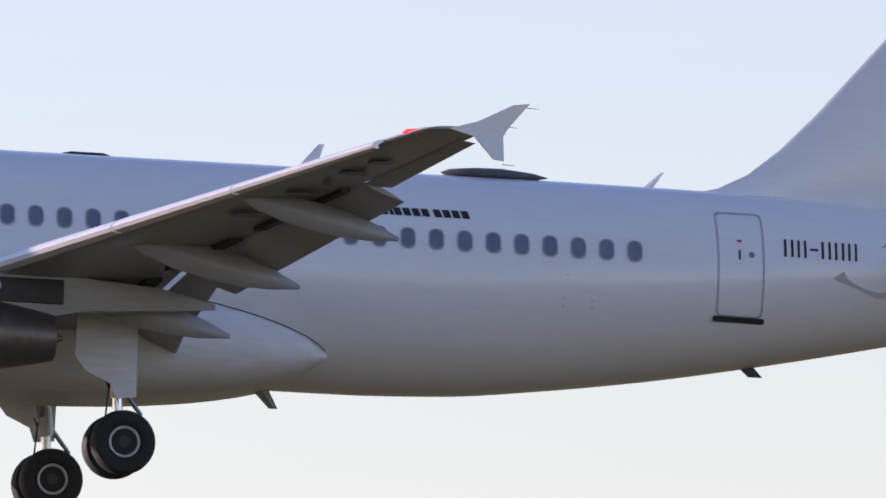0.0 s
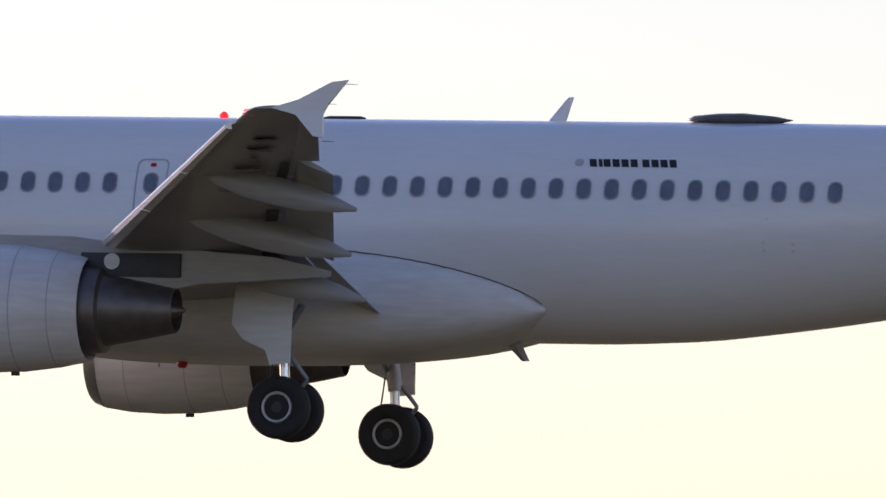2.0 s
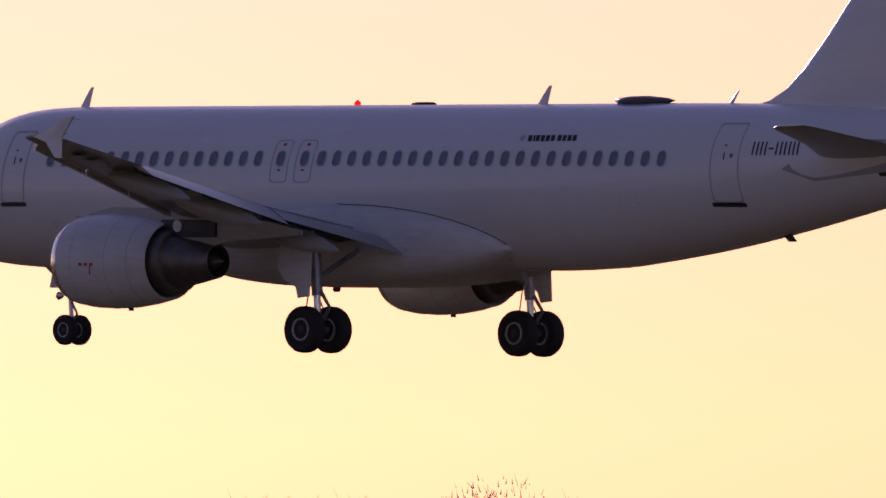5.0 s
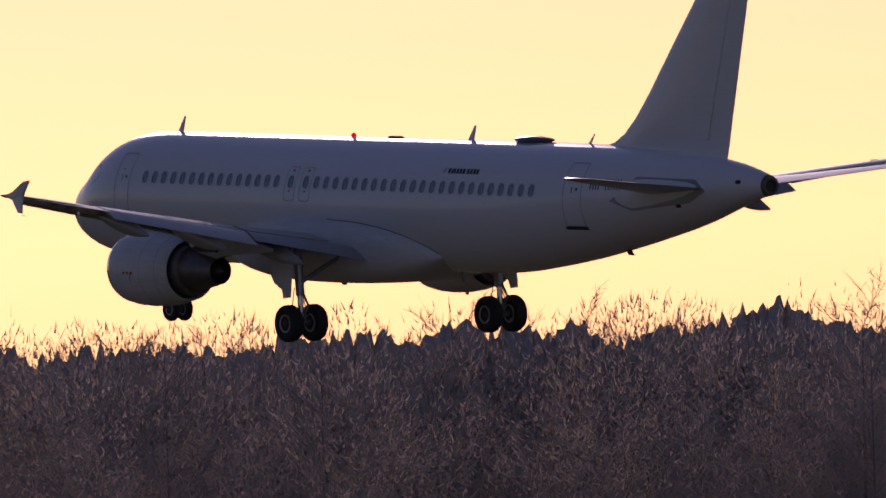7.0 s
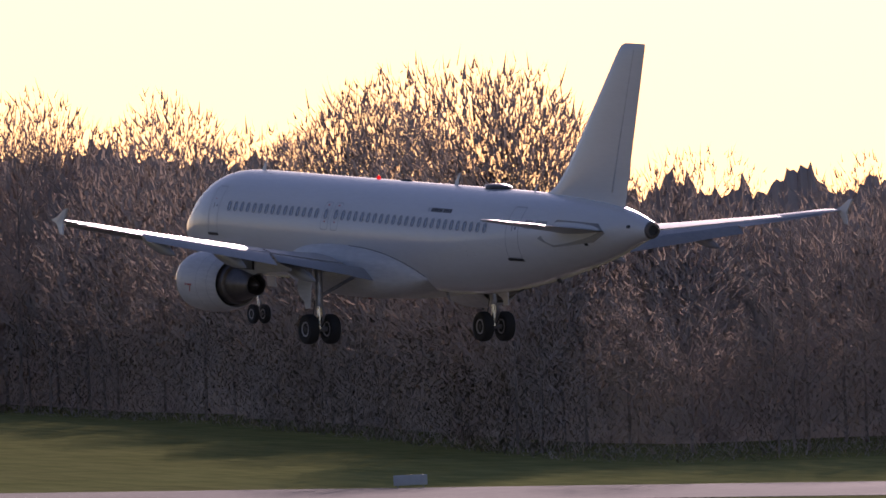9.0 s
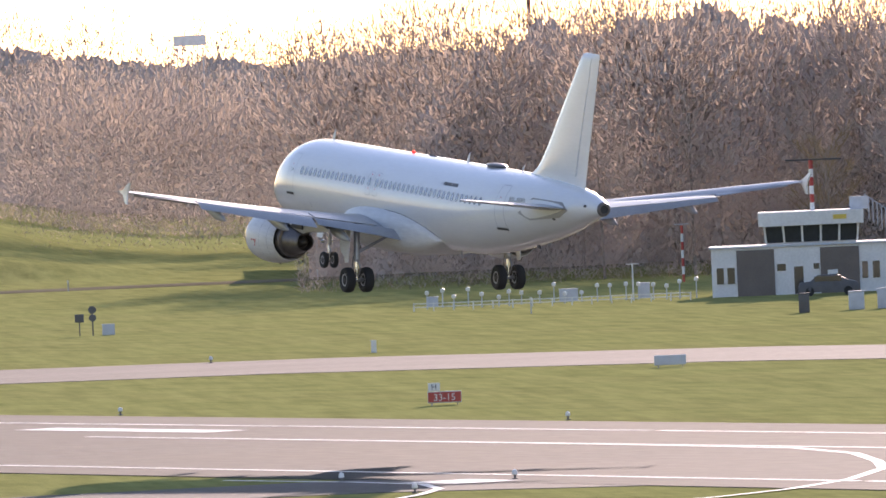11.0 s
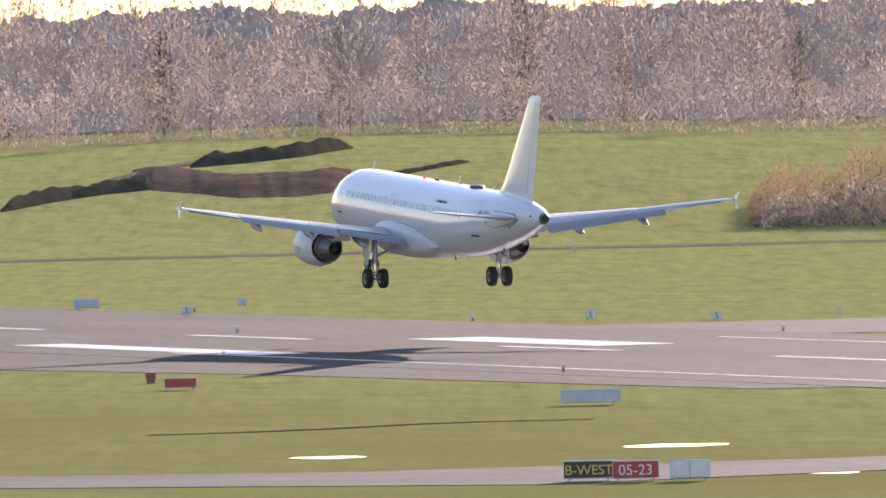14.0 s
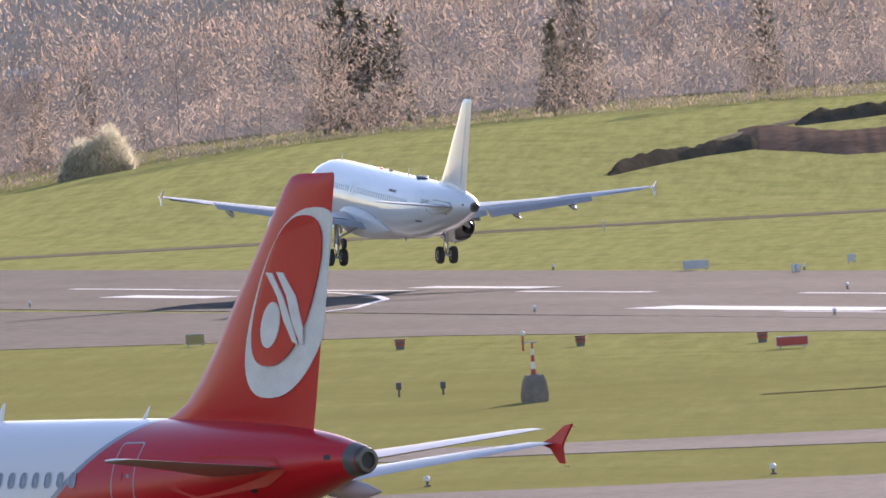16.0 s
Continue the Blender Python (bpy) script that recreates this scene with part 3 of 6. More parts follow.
    for sd in sides:
        gy = sd * 3.80
        leg = part("main_gear", rod((18 - 17.45, sd * 3.75, -1.0), (18 - 17.68, gy, -2.75), 0.15, 0.14, 14), STEEL, root, "extended main landing gear")
        part("piston", rod((18 - 17.66, gy, -2.6), (18 - 17.72, gy, -3.6), 0.095, 0.095, 12), BARE, leg)
        part("axle", rod((18 - 17.72, gy - 0.46, -3.6), (18 - 17.72, gy + 0.46, -3.6), 0.09, 0.09, 12), STEEL, leg)
        part("side_stay", rod((18 - 17.55, gy, -2.4), (18 - 17.5, sd * 2.2, -1.6), 0.07, 0.07, 8), STEEL, leg)
        part("torque_link", rod((18 - 17.82, gy, -3.45), (18 - 18.12, gy, -3.05), 0.05, 0.04, 6, rod((18 - 18.12, gy, -3.05), (18 - 17.8, gy, -2.65), 0.04, 0.05, 6)), STEEL, leg)
        part("hose", rod((18 - 17.5, gy + 0.1, -2.5), (18 - 17.42, gy + 0.16, -3.3), 0.018, 0.018, 5, rod((18 - 17.45, gy - 0.1, -2.4), (18 - 17.9, gy - 0.15, -3.4), 0.018, 0.018, 5)), BLACK, leg)
        out = ((16.85, -1.15), (17.92, -1.15), (17.92, -2.0), (17.92, -2.78), (17.54, -2.82), (17.44, -2.55), (17.0, -2.35), (16.78, -2.08), (16.80, -1.6))
        part("gear_door", loft([[Vector((18 - s, sd * (4.22 + o_ - 0.07 * (z + 1.2)), z)) for s, z in out] for o_ in (-0.02, 0.02)]), BELLY if paint is WHITE else paint, root, smooth=False)
        for k in (-1, 1):
            wheel(leg, 0.585, 0.43, pose(18 - 17.72, gy + k * 0.464, -3.6))
    leg = part("nose_gear", rod((18 - 5.3, 0, -1.7), (18 - 5.2, 0, -2.9), 0.10, 0.09, 12), STEEL, root, "extended nose landing gear")
    part("piston", rod((18 - 5.08, 0, -2.85), (18 - 5.15, 0, -3.62), 0.06, 0.06, 10), BARE, leg)
    part("axle", rod((18 - 5.15, -0.25, -3.62), (18 - 5.15, 0.25, -3.62), 0.06, 0.06, 10), STEEL, leg)
    part("drag_strut", rod((18 - 5.1, 0, -2.6), (18 - 3.9, 0, -1.8), 0.05, 0.05, 8), STEEL, leg)
    part("torque_link", rod((18 - 5.15, 0, -3.5), (18 - 5.32, 0, -3.2), 0.035, 0.03, 6, rod((18 - 5.32, 0, -3.2), (18 - 5.08, 0, -2.85), 0.03, 0.035, 6)), STEEL, leg)
    for k in (-1, 1):
        part("landing_lamp", turned([(0.06, 0.10), (0.04, 0.11), (-0.10, 0.05)], 14, at=(18 - 4.9, k * 0.2, -2.75)), BARE, leg)
        part("gear_door", box(0.75, 0.03, 0.62, (18 - 5.25, k * 0.48, -2.25), 0.01, turn=pose(0, 0, 0, k * 12)), BELLY if paint is WHITE else paint, root, "white door, its letters blurred to marks", smooth=False)
        wheel(leg, 0.39, 0.22, pose(18 - 5.15, k * 0.25, -3.62))
    if windows:
        bm = bmesh.new()
        for k in (0, 1):
            box(0.15, 0.012, 0.26, (18 - 5.12 - 0.26 * k, 0.505, -2.18), bm=bm)
        part("letter_mark", bm, BLACK, root, smooth=False)
    return root


jet = build_airliner("airliner", "all-white twin-engine airliner with gear and flaps lowered, landing", WHITE, WHITE, WHITE, WHITE)


# ---- ground ----
NORTH = 0.335      # the site grid's turn against the runway, degrees


def site(x, y):
    """World place of a point of the site grid."""
    d, az = math.hypot(x, y), math.degrees(math.atan2(-x, y)) + NORTH
    d = EYE_Z / math.tan(math.atan2(17.62, d) + radians(0.033))
    return (-d * math.sin(radians(az)), d * math.cos(radians(az)))


def polar(az, d, z=0.0):
    az += NORTH
    return Vector((-d * math.sin(radians(az)), d * math.cos(radians(az)), z))


HILL = [(67.7, 0.0), (68.04, 0.8), (68.43, 3.0), (69.0, 5.3), (69.5, 6.6), (70.8, 6.9), (71.8, 7.5), (73.0, 7.0), (73.9, 6.2), (74.85, 4.4), (75.8, 1.0), (77.5, 0.0)]


def ground_z(x, y):
    d, az = math.hypot(x, y), math.degrees(math.atan2(-x, y)) - NORTH
    z = 0.0
    if 67.7 < az < 77.5 and d > 1370:
        top = curve_at(HILL, az)[0]
        steep = 0.64 * smoothstep(1412, 1437, d) + 0.36 * smoothstep(1437, 1690, d)      # the hill's end, a short steep bank
        gentle = smoothstep(1385, 1690, d)
        f = smoothstep(69.0, 70.0, az)
        z += top * (steep + (gentle - steep) * f) + 0.25 * noise.noise((x * 0.02, y * 0.02, 3)) * smoothstep(1385, 1450, d)
    if 15 < az < 65:          # land falls away behind the near woods
        z -= 34 * smoothstep(1080, 2400, d) * smoothstep(15, 25, az) * (1 - smoothstep(61.5, 64.5, az))
    z += 2.57 * (1 - smoothstep(445, 560, d))
    return z


def grass_material():
    m = bpy.data.materials.new("winter_grass")
    m.use_nodes = True
    nt = m.node_tree
    n, link = nt.nodes, nt.links.new
    b = n["Principled BSDF"]
    b.inputs["Roughness"].default_value = 0.85
    b.inputs["Specular IOR Level"].default_value = 0.0
    b.inputs["Sheen Weight"].default_value, b.inputs["Sheen Roughness"].default_value = 0.12, 0.5
    b.inputs["Sheen Tint"].default_value = (0.85, 0.95, 0.40, 1)
    tc = n.new("ShaderNodeTexCoord")
    last = None
    for sc, stretch, cols, pos, w in ((0.012, (1, 1, 1), ((0.125, 0.145, 0.045), (0.25, 0.232, 0.09)), (0.42, 0.58), 1.0),
                                      (0.06, (0.4, 1.6, 1), ((0.165, 0.118, 0.058), (0.185, 0.20, 0.058)), (0.40, 0.58), 0.72),
                                      (0.9, (0.6, 1.4, 1), ((0.045, 0.052, 0.018), (0.33, 0.33, 0.10)), (0.36, 0.64), 0.45),
                                      (0.20, (0.5, 1.5, 1), ((0.055, 0.048, 0.022), (0.235, 0.222, 0.088)), (0.36, 0.52), 0.5)):
        mp, nz, rp = n.new("ShaderNodeMapping"), n.new("ShaderNodeTexNoise"), n.new("ShaderNodeValToRGB")
        mp.inputs["Scale"].default_value = stretch
        nz.inputs["Scale"].default_value, nz.inputs["Detail"].default_value = sc, 6
        link(tc.outputs["Object"], mp.inputs[0]); link(mp.outputs[0], nz.inputs["Vector"])
        for e, p, c in zip(rp.color_ramp.elements, pos, cols):
            e.position, e.color = p, (*c, 1)
        link(nz.outputs[0], rp.inputs[0])
        if last is None:
            last = rp.outputs[0]
        else:
            mx = n.new("ShaderNodeMix")
            mx.data_type = "RGBA"
            mx.inputs[0].default_value = w
            link(last, mx.inputs[6]); link(rp.outputs[0], mx.inputs[7])
            last = mx.outputs[2]
    # clumps and swathes that run away from the terrace
    rt, st2, nz, rp, mx = n.new("ShaderNodeMapping"), n.new("ShaderNodeMapping"), n.new("ShaderNodeTexNoise"), n.new("ShaderNodeValToRGB"), n.new("ShaderNodeMix")
    rt.inputs["Rotation"].default_value = (0, 0, radians(18))
    st2.inputs["Scale"].default_value = (0.045, 0.75, 1)
    nz.inputs["Scale"].default_value, nz.inputs["Detail"].default_value, nz.inputs["Roughness"].default_value = 1.0, 9, 0.68
    link(tc.outputs["Object"], rt.inputs[0]); link(rt.outputs[0], st2.inputs[0]); link(st2.outputs[0], nz.inputs["Vector"])
    rp.color_ramp.elements[0].position, rp.color_ramp.elements[1].position = 0.36, 0.66
    rp.color_ramp.elements[0].color, rp.color_ramp.elements[1].color = (0.085, 0.075, 0.026, 1), (0.33, 0.31, 0.115, 1)
    link(nz.outputs[0], rp.inputs[0])
    mx.data_type = "RGBA"
    mx.inputs[0].default_value = 0.42
    link(last, mx.inputs[6]); link(rp.outputs[0], mx.inputs[7])
    last = mx.outputs[2]
    # browner, rank sward on the near side of the runway
    sy, my, ny, ry = n.new("ShaderNodeSeparateXYZ"), n.new("ShaderNodeMapRange"), n.new("ShaderNodeTexNoise"), n.new("ShaderNodeMath")
    link(tc.outputs["Object"], sy.inputs[0]); link(sy.outputs[1], my.inputs[0])
    my.inputs[1].default_value, my.inputs[2].default_value, my.inputs[3].default_value, my.inputs[4].default_value = 272, 226, 0.0, 1.5
    ny.inputs["Scale"].default_value, ny.inputs["Detail"].default_value = 0.035, 7
    link(tc.outputs["Object"], ny.inputs["Vector"])
    ry.operation = "MULTIPLY"
    link(my.outputs[0], ry.inputs[0]); link(ny.outputs[0], ry.inputs[1])
    mb = n.new("ShaderNodeMix")
    mb.data_type = "RGBA"
    link(ry.outputs[0], mb.inputs[0]); link(last, mb.inputs[6])
    mb.inputs[7].default_value = (0.125, 0.098, 0.036, 1)
    last = mb.outputs[2]
    # unseen ground before the runway's end, added dark brown to cut bounce onto the jet
    sp, mr, mx = n.new("ShaderNodeSeparateXYZ"), n.new("ShaderNodeMapRange"), n.new("ShaderNodeMix")
    link(tc.outputs["Object"], sp.inputs[0]); link(sp.outputs[0], mr.inputs[0])
    mr.inputs[1].default_value, mr.inputs[2].default_value = -540, -430
    mx.data_type = "RGBA"
    link(mr.outputs[0], mx.inputs[0]); link(last, mx.inputs[6])
    mx.inputs[7].default_value = (0.075, 0.06, 0.044, 1)
    last = mx.outputs[2]
    link(last, b.inputs["Base Color"])
    bp, nz = n.new("ShaderNodeBump"), n.new("ShaderNodeTexNoise")
    nz.inputs["Scale"].default_value, nz.inputs["Detail"].default_value = 1.6, 8
    link(tc.outputs["Object"], nz.inputs["Vector"])
    bp.inputs["Strength"].default_value, bp.inputs["Distance"].default_value = 0.4, 0.25
    link(nz.outputs[0], bp.inputs["Height"]); link(bp.outputs[0], b.inputs["Normal"])
    return m


GRASS = grass_material()
ASPHALT = material("worn_asphalt", (0.088, 0.086, 0.076), 0.85, vary=0.35, scale=0.10, fine=14, second=(0.048, 0.047, 0.045), spec=0.022, streak=True)
CONCRETE = material("pale_concrete", (0.17, 0.157, 0.140), 0.8, vary=0.25, scale=0.08, fine=20, spec=0.015)
LINE = material("white_road_paint", (0.72, 0.71, 0.68), 0.45, vary=0.18, scale=0.3, fine=10, spec=0.2)
YELLOW = material("yellow_road_paint", (0.62, 0.45, 0.06), 0.5, vary=0.2, scale=0.3, fine=10)
TRACK = material("pale_gravel_track", (0.26, 0.22, 0.15), 0.9, vary=0.3, scale=0.1, fine=10, spec=0.0)
EARTH = material("bare_earth", (0.16, 0.115, 0.085), 0.9, vary=0.35, scale=0.1, fine=10, bump=0.1, spec=0.0)

rad = [0, 150, 300, 400, 440, 480, 520, 560, 600, 700, 850, 1000, 1150, 1300, 1370] + list(range(1385, 1409, 12)) + list(range(1409, 1481, 5)) + list(range(1484, 1720, 12)) + [1760, 1850, 2000, 2300, 2800, 3500, 4900]
azs = [-180 + 5 * i for i in range(48)] + [60, 61, 62, 63, 64, 65] + [65 + 0.35 * i for i in range(1, 38)] + [78.3 + 4.24 * i for i in range(1, 24)]
azs = [a for a in azs if a < 179.5]
bm = bmesh.new()
centre = bm.verts.new((0, 0, ground_z(0, 0)))
rows = []
for d in rad[1:]:
    rows.append([bm.verts.new((*polar(a, d).xy, ground_z(*polar(a, d).xy))) for a in azs])
k = len(azs)
for i in range(k):
    bm.faces.new((centre, rows[0][i], rows[0][(i + 1) % k]))
    for a, b in zip(rows, rows[1:]):
        bm.faces.new((a[i], b[i], b[(i + 1) % k], a[(i + 1) % k]))
ground = tagged(part("ground", bm, GRASS), "short green and straw-coloured winter airfield grass", kind="structure")


def sheet(name, outline, mat, label, z=0.03, parent=None):
    """A thin paved slab with the outline given in plan."""
    bm = bmesh.new()
    f = bm.faces.new([bm.verts.new((x, y, z)) for x, y in outline])
    r = bmesh.ops.extrude_face_region(bm, geom=[f])
    bmesh.ops.translate(bm, verts=[v for v in r["geom"] if isinstance(v, bmesh.types.BMVert)], vec=(0, 0, -z - 0.15))
    bmesh.ops.triangulate(bm, faces=[f_ for f_ in bm.faces if len(f_.verts) > 4])
    return tagged(part(name, bm, mat, parent, smooth=False), label, kind="structure")


RW0, RW1 = 272.0, 317.5
runway = sheet("runway", [(-2600, RW0), (-1000, RW0), (-1000, RW1), (-2600, RW1)], ASPHALT, "long grey asphalt runway with worn white markings", 0.04)
sheet("runway_east", [(-1000, RW0), (-470, RW0), (-470, RW1), (-1000, RW1)], ASPHALT, "long grey asphalt runway with worn white markings", 0.04)
sheet("taxiway_1", [site(*p) for p in [(-944, 316), (-941, 335), (-930, 362), (-912, 382), (-880, 396), (-828, 406), (-700, 424), (-300, 470), (-300, 450), (-700, 404), (-800, 389), (-846, 377), (-874, 362), (-890, 342), (-898, 316)]], CONCRETE, "pale concrete taxiway curving off the runway", 0.03)
sheet("taxiway_2", [site(*p) for p in [(-760, RW0 + 1), (-1300, RW0 + 2), (-1300, 190), (-1120, 206), (-1010, 224), (-921, 239), (-886, 255), (-830, 263), (-764, 267)]], ASPHALT, "grey asphalt runway exit", 0.028)
sheet("taxiway_3", [site(*p) for p in [(-642, RW0 + 1), (-606, RW0 + 1), (-622, 262), (-626, 250), (-618, 226), (-612, 205), (-634, 186), (-660, 140), (-676, 120), (-684, 130), (-652, 188), (-638, 206), (-636, 226), (-644, 255)]], CONCRETE, "pale concrete taxiway with yellow lines", 0.032)
sheet("apron", [site(*p) for p in [(-590, 60), (-588, 160), (-579, 184), (-565, 230), (-560, 262), (-600, RW0 + 1), (-380, RW0 + 1), (-380, 60)]], CONCRETE, "pale concrete apron edge", 0.026)
sheet("apron_edge", [(-640, 120), (-622, 152), (-608.2, 169.2), (-601.4, 176.7), (-595.6, 185), (-586, 200), (-560, 205), (-560, 120)], CONCRETE, "pale concrete edge of the apron", 0.034)
sheet("perimeter_road", [tuple(polar(a, 1368).xy) for a in (60, 64, 66, 68, 70, 72, 74, 76, 80)] + [tuple(polar(a, 1352).xy) for a in (80, 76, 74, 72, 70, 68, 66, 64, 60)], TRACK, "bare earth track along the airfield edge", 0.03)

# painted runway markings
def paint(name, x0, x1, y0, y1, mat=LINE, z=0.05, label="worn white painted runway marking"):
    bm = bmesh.new()
    n_ = max(1, int(abs(x1 - x0) / 12))
    top = [bm.verts.new((x0 + (x1 - x0) * i / n_, y0 + 0.05 * math.sin(i * 1.7), z)) for i in range(n_ + 1)]
    bot = [bm.verts.new((x0 + (x1 - x0) * i / n_, y1 + 0.05 * math.sin(i * 2.3 + 1), z)) for i in range(n_ + 1)]
    for i in range(n_):
        bm.faces.new((top[i], top[i + 1], bot[i + 1], bot[i]))
    ob = part(name, bm, mat, None, smooth=False)
    return tagged(ob, label, "road marking", kind="structure")


for y in (277.0, 310.3):
    for x in range(-910, -520, 98):
        paint("edge_line", x, x + 97, y - 0.28, y + 0.28)
for x0, x1 in ((-1260, -1230), (-1200, -1170), (-1140, -1112), (-1080, -1050), (-1024, -994), (-962, -938), (-901, -880), (-853, -831), (-804, -779)):
    paint("centre_line", x0, x1, 293.6, 294.5)
paint("centre_line", -747, -560, 299.3, 299.8)
for x0, x1, y, w in ((-782, -756, 304.2, 2.4), (-792, -771, 287.2, 3.6), (-930, -894, 297.5, 4.8), (-946, -897, 277.9, 3.4), (-1097, -1068, 284.8, 2.6), (-1062, -1032, 297.0, 2.2)):
    paint("touchdown_marking", x0, x1, y, y + w)


def ribbon(name, pts, w, mat, z=0.052, label="curved worn painted taxi line", category="road marking"):
    bm = bmesh.new()
    prev = None
    for i, p in enumerate(pts):
        a, b = Vector(pts[max(0, i - 1)]), Vector(pts[min(len(pts) - 1, i + 1)])
        t = (b - a).normalized()
        nrm = Vector((-t.y, t.x)) * w / 2
        pair = (bm.verts.new((p[0] + nrm.x, p[1] + nrm.y, z)), bm.verts.new((p[0] - nrm.x, p[1] - nrm.y, z)))
        if prev:
            bm.faces.new((prev[0], prev[1], pair[1], pair[0]))
        prev = pair
    return tagged(part(name, bm, mat, None, smooth=False), label, category, kind="structure")


ribbon("taxi_line", [(-985, 269), (-994, 272.5), (-1001, 276.5), (-1012, 280.5), (-1024, 285), (-1038, 288.3), (-1058, 291.3), (-1080, 293), (-1120, 294)], 0.6, LINE)
ribbon("taxi_line", [(-760, 299.5), (-719, 299.3), (-692, 299.1), (-671, 298.3), (-658, 295.3), (-644, 290.1), (-633, 285.4), (-620, 278), (-611, 271.2), (-606, 266), (-600, 258)], 0.5, LINE)
ribbon("taxi_line", [(-668, 269.6), (-655, 270.2), (-646, 269.8), (-638, 267.2), (-631, 263.4), (-626, 260), (-620, 254), (-616, 246)], 0.45, LINE)
paint("touchdown_marking", -650, -644, 270.4, 273.6)

ribbon("rut", [(-725.5, 219.5), (-725.3, 224), (-727, 229), (-730.5, 234), (-731.3, 238), (-729.5, 242.5)], 1.1, EARTH, 0.03, "dark muddy wheel rut in the grass", "rut")

# shallow standing water that mirrors the sky
WATER = material("standing_water", (0.10, 0.10, 0.09), 0.04, vary=0.1, scale=1.0, spec=0.6, coat=1.0)
row_ = random.Random(5)
PUDDLES = [(-683.8, 248.0, 4.2, 6.0), (-680.0, 229.8, 4.5, 5.5), (-678.0, 213.4, 3.6, 5.0), (-632.0, 220.3, 2.0, 4.0), (-633.5, 223.2, 2.0, 3.0), (-658.6, 247.0, 2.2, 3.0)]
PUDDLES += [(-652.7 + 1.2 * i, 258.9 + 0.3 * i + row_.uniform(-0.8, 0.8), row_.uniform(0.6, 1.4), row_.uniform(1.5, 3.0)) for i in range(12)]
for x, y, w, l in PUDDLES:
    away = Vector((x, y)).normalized()
    side = Vector((-away.y, away.x))
    bm = bmesh.new()
    bm.faces.new([bm.verts.new((*(Vector((x, y)) + (away * l / 2 * math.sin(q) + side * w / 2 * math.cos(q)) * (1 + 0.25 * noise.noise((q * 2, x, y)))), 0.02)) for q in [2 * math.pi * i / 26 for i in range(26)]])
    tagged(part("puddle", bm, WATER, smooth=False), "shallow puddle in the grass mirroring the bright sky", "puddle", "puddles in the grass")


# ---- woods ----
BARK = material("grey_brown_bark", (0.31, 0.262, 0.23), 0.9, vary=0.3, scale=0.5, fine=10, spec=0.0, sheen=(0.3, 1.0, 0.9, 0.8))
# brown twigs, paler than real wood: the haze is put into the base colour
TWIG = material("bare_brown_twigs", (0.58, 0.485, 0.42), 0.9, vary=0.10, scale=0.03, fine=9, second=(0.46, 0.38, 0.33), spec=0.0, sheen=(0.2, 1.0, 0.87, 0.75), thin=0.05)
PALE = material("pale_budding_twigs", (0.39, 0.30, 0.175), 0.9, vary=0.25, scale=0.2, fine=8, spec=0.0, sheen=(0.4, 1.0, 0.9, 0.7), thin=0.35)
BLOSSOM = material("pale_blossom", (0.78, 0.75, 0.58), 0.9, vary=0.15, scale=0.4, fine=8, spec=0.0, thin=0.5)
# needles lightened far above their own dark green to imitate distant haze
PINE = material("dark_conifer_needles", (0.25, 0.235, 0.185), 0.9, vary=0.25, scale=0.3, fine=10, spec=0.0, sheen=(0.5, 0.95, 0.9, 0.82), thin=0.45)


def bare_tree(rng, h, limbs=15, subs=7, twigs=7, twig_r=0.013):
    """Triangles (as vertex triples) of a leafless tree: tapered three-sided limbs, branches and twigs."""
    tris, trunk = [], []

    def stick(a, b, ra, rb, out):
        a, b = np.array(a), np.array(b)
        d = b - a
        d = d / (np.linalg.norm(d) + 1e-9)
        u = np.cross(d, (0.3, 0.9, 0.31)); u /= np.linalg.norm(u) + 1e-9
        v = np.cross(d, u)
        A = [a + ra * (u * math.cos(t) + v * math.sin(t)) for t in (0, 2.09, 4.19)]
        if rb <= 0:
            for i in range(3):
                out.append((A[i], A[(i + 1) % 3], b))
        else:
            B = [b + rb * (u * math.cos(t) + v * math.sin(t)) for t in (0, 2.09, 4.19)]
            for i in range(3):
                j = (i + 1) % 3
                out.append((A[i], A[j], B[j])); out.append((A[i], B[j], B[i]))

    lean = rng.normal(0, 0.02, 2)
    top = np.array((lean[0] * h, lean[1] * h, h * 0.88))
    stick((0, 0, -0.4), top * 0.5, 0.009 * h, 0.005 * h, trunk)
    stick(top * 0.5, top, 0.005 * h, 0.012, trunk)
    for i in range(limbs):
        f = 0.24 + 0.70 * (i + rng.random()) / limbs
        p = top * f
        a = 2.4 * i + rng.random()
        ln = h * (0.36 - 0.24 * (f - 0.24)) * (0.8 + 0.4 * rng.random())
        up = 0.75 + 0.6 * rng.random()
        e = p + ln * np.array((math.cos(a), math.sin(a), up)) / math.hypot(1, up)
        stick(p, e, 0.0020 * h, 0.006, trunk)
        for j in range(subs):
            g = 0.25 + 0.75 * (j + rng.random()) / subs
            q = p + (e - p) * g
            b = a + rng.normal(0, 0.9)
            l2 = ln * (0.50 - 0.25 * g) * (0.7 + 0.6 * rng.random())
            e2 = q + l2 * np.array((math.cos(b), math.sin(b), 0.7 + 0.8 * rng.random())) / 1.45
            stick(q, e2, 0.013, 0.006, tris)
            for k in range(twigs):
                w = q + (e2 - q) * (0.25 + 0.75 * rng.random())
                d = rng.normal(0, 0.5, 3) + np.array((math.cos(b) * 0.5, math.sin(b) * 0.5, 0.75))
                stick(w, w + d * l2 * 0.55, twig_r, 0, tris)
    return np.array(trunk), np.array(tris)


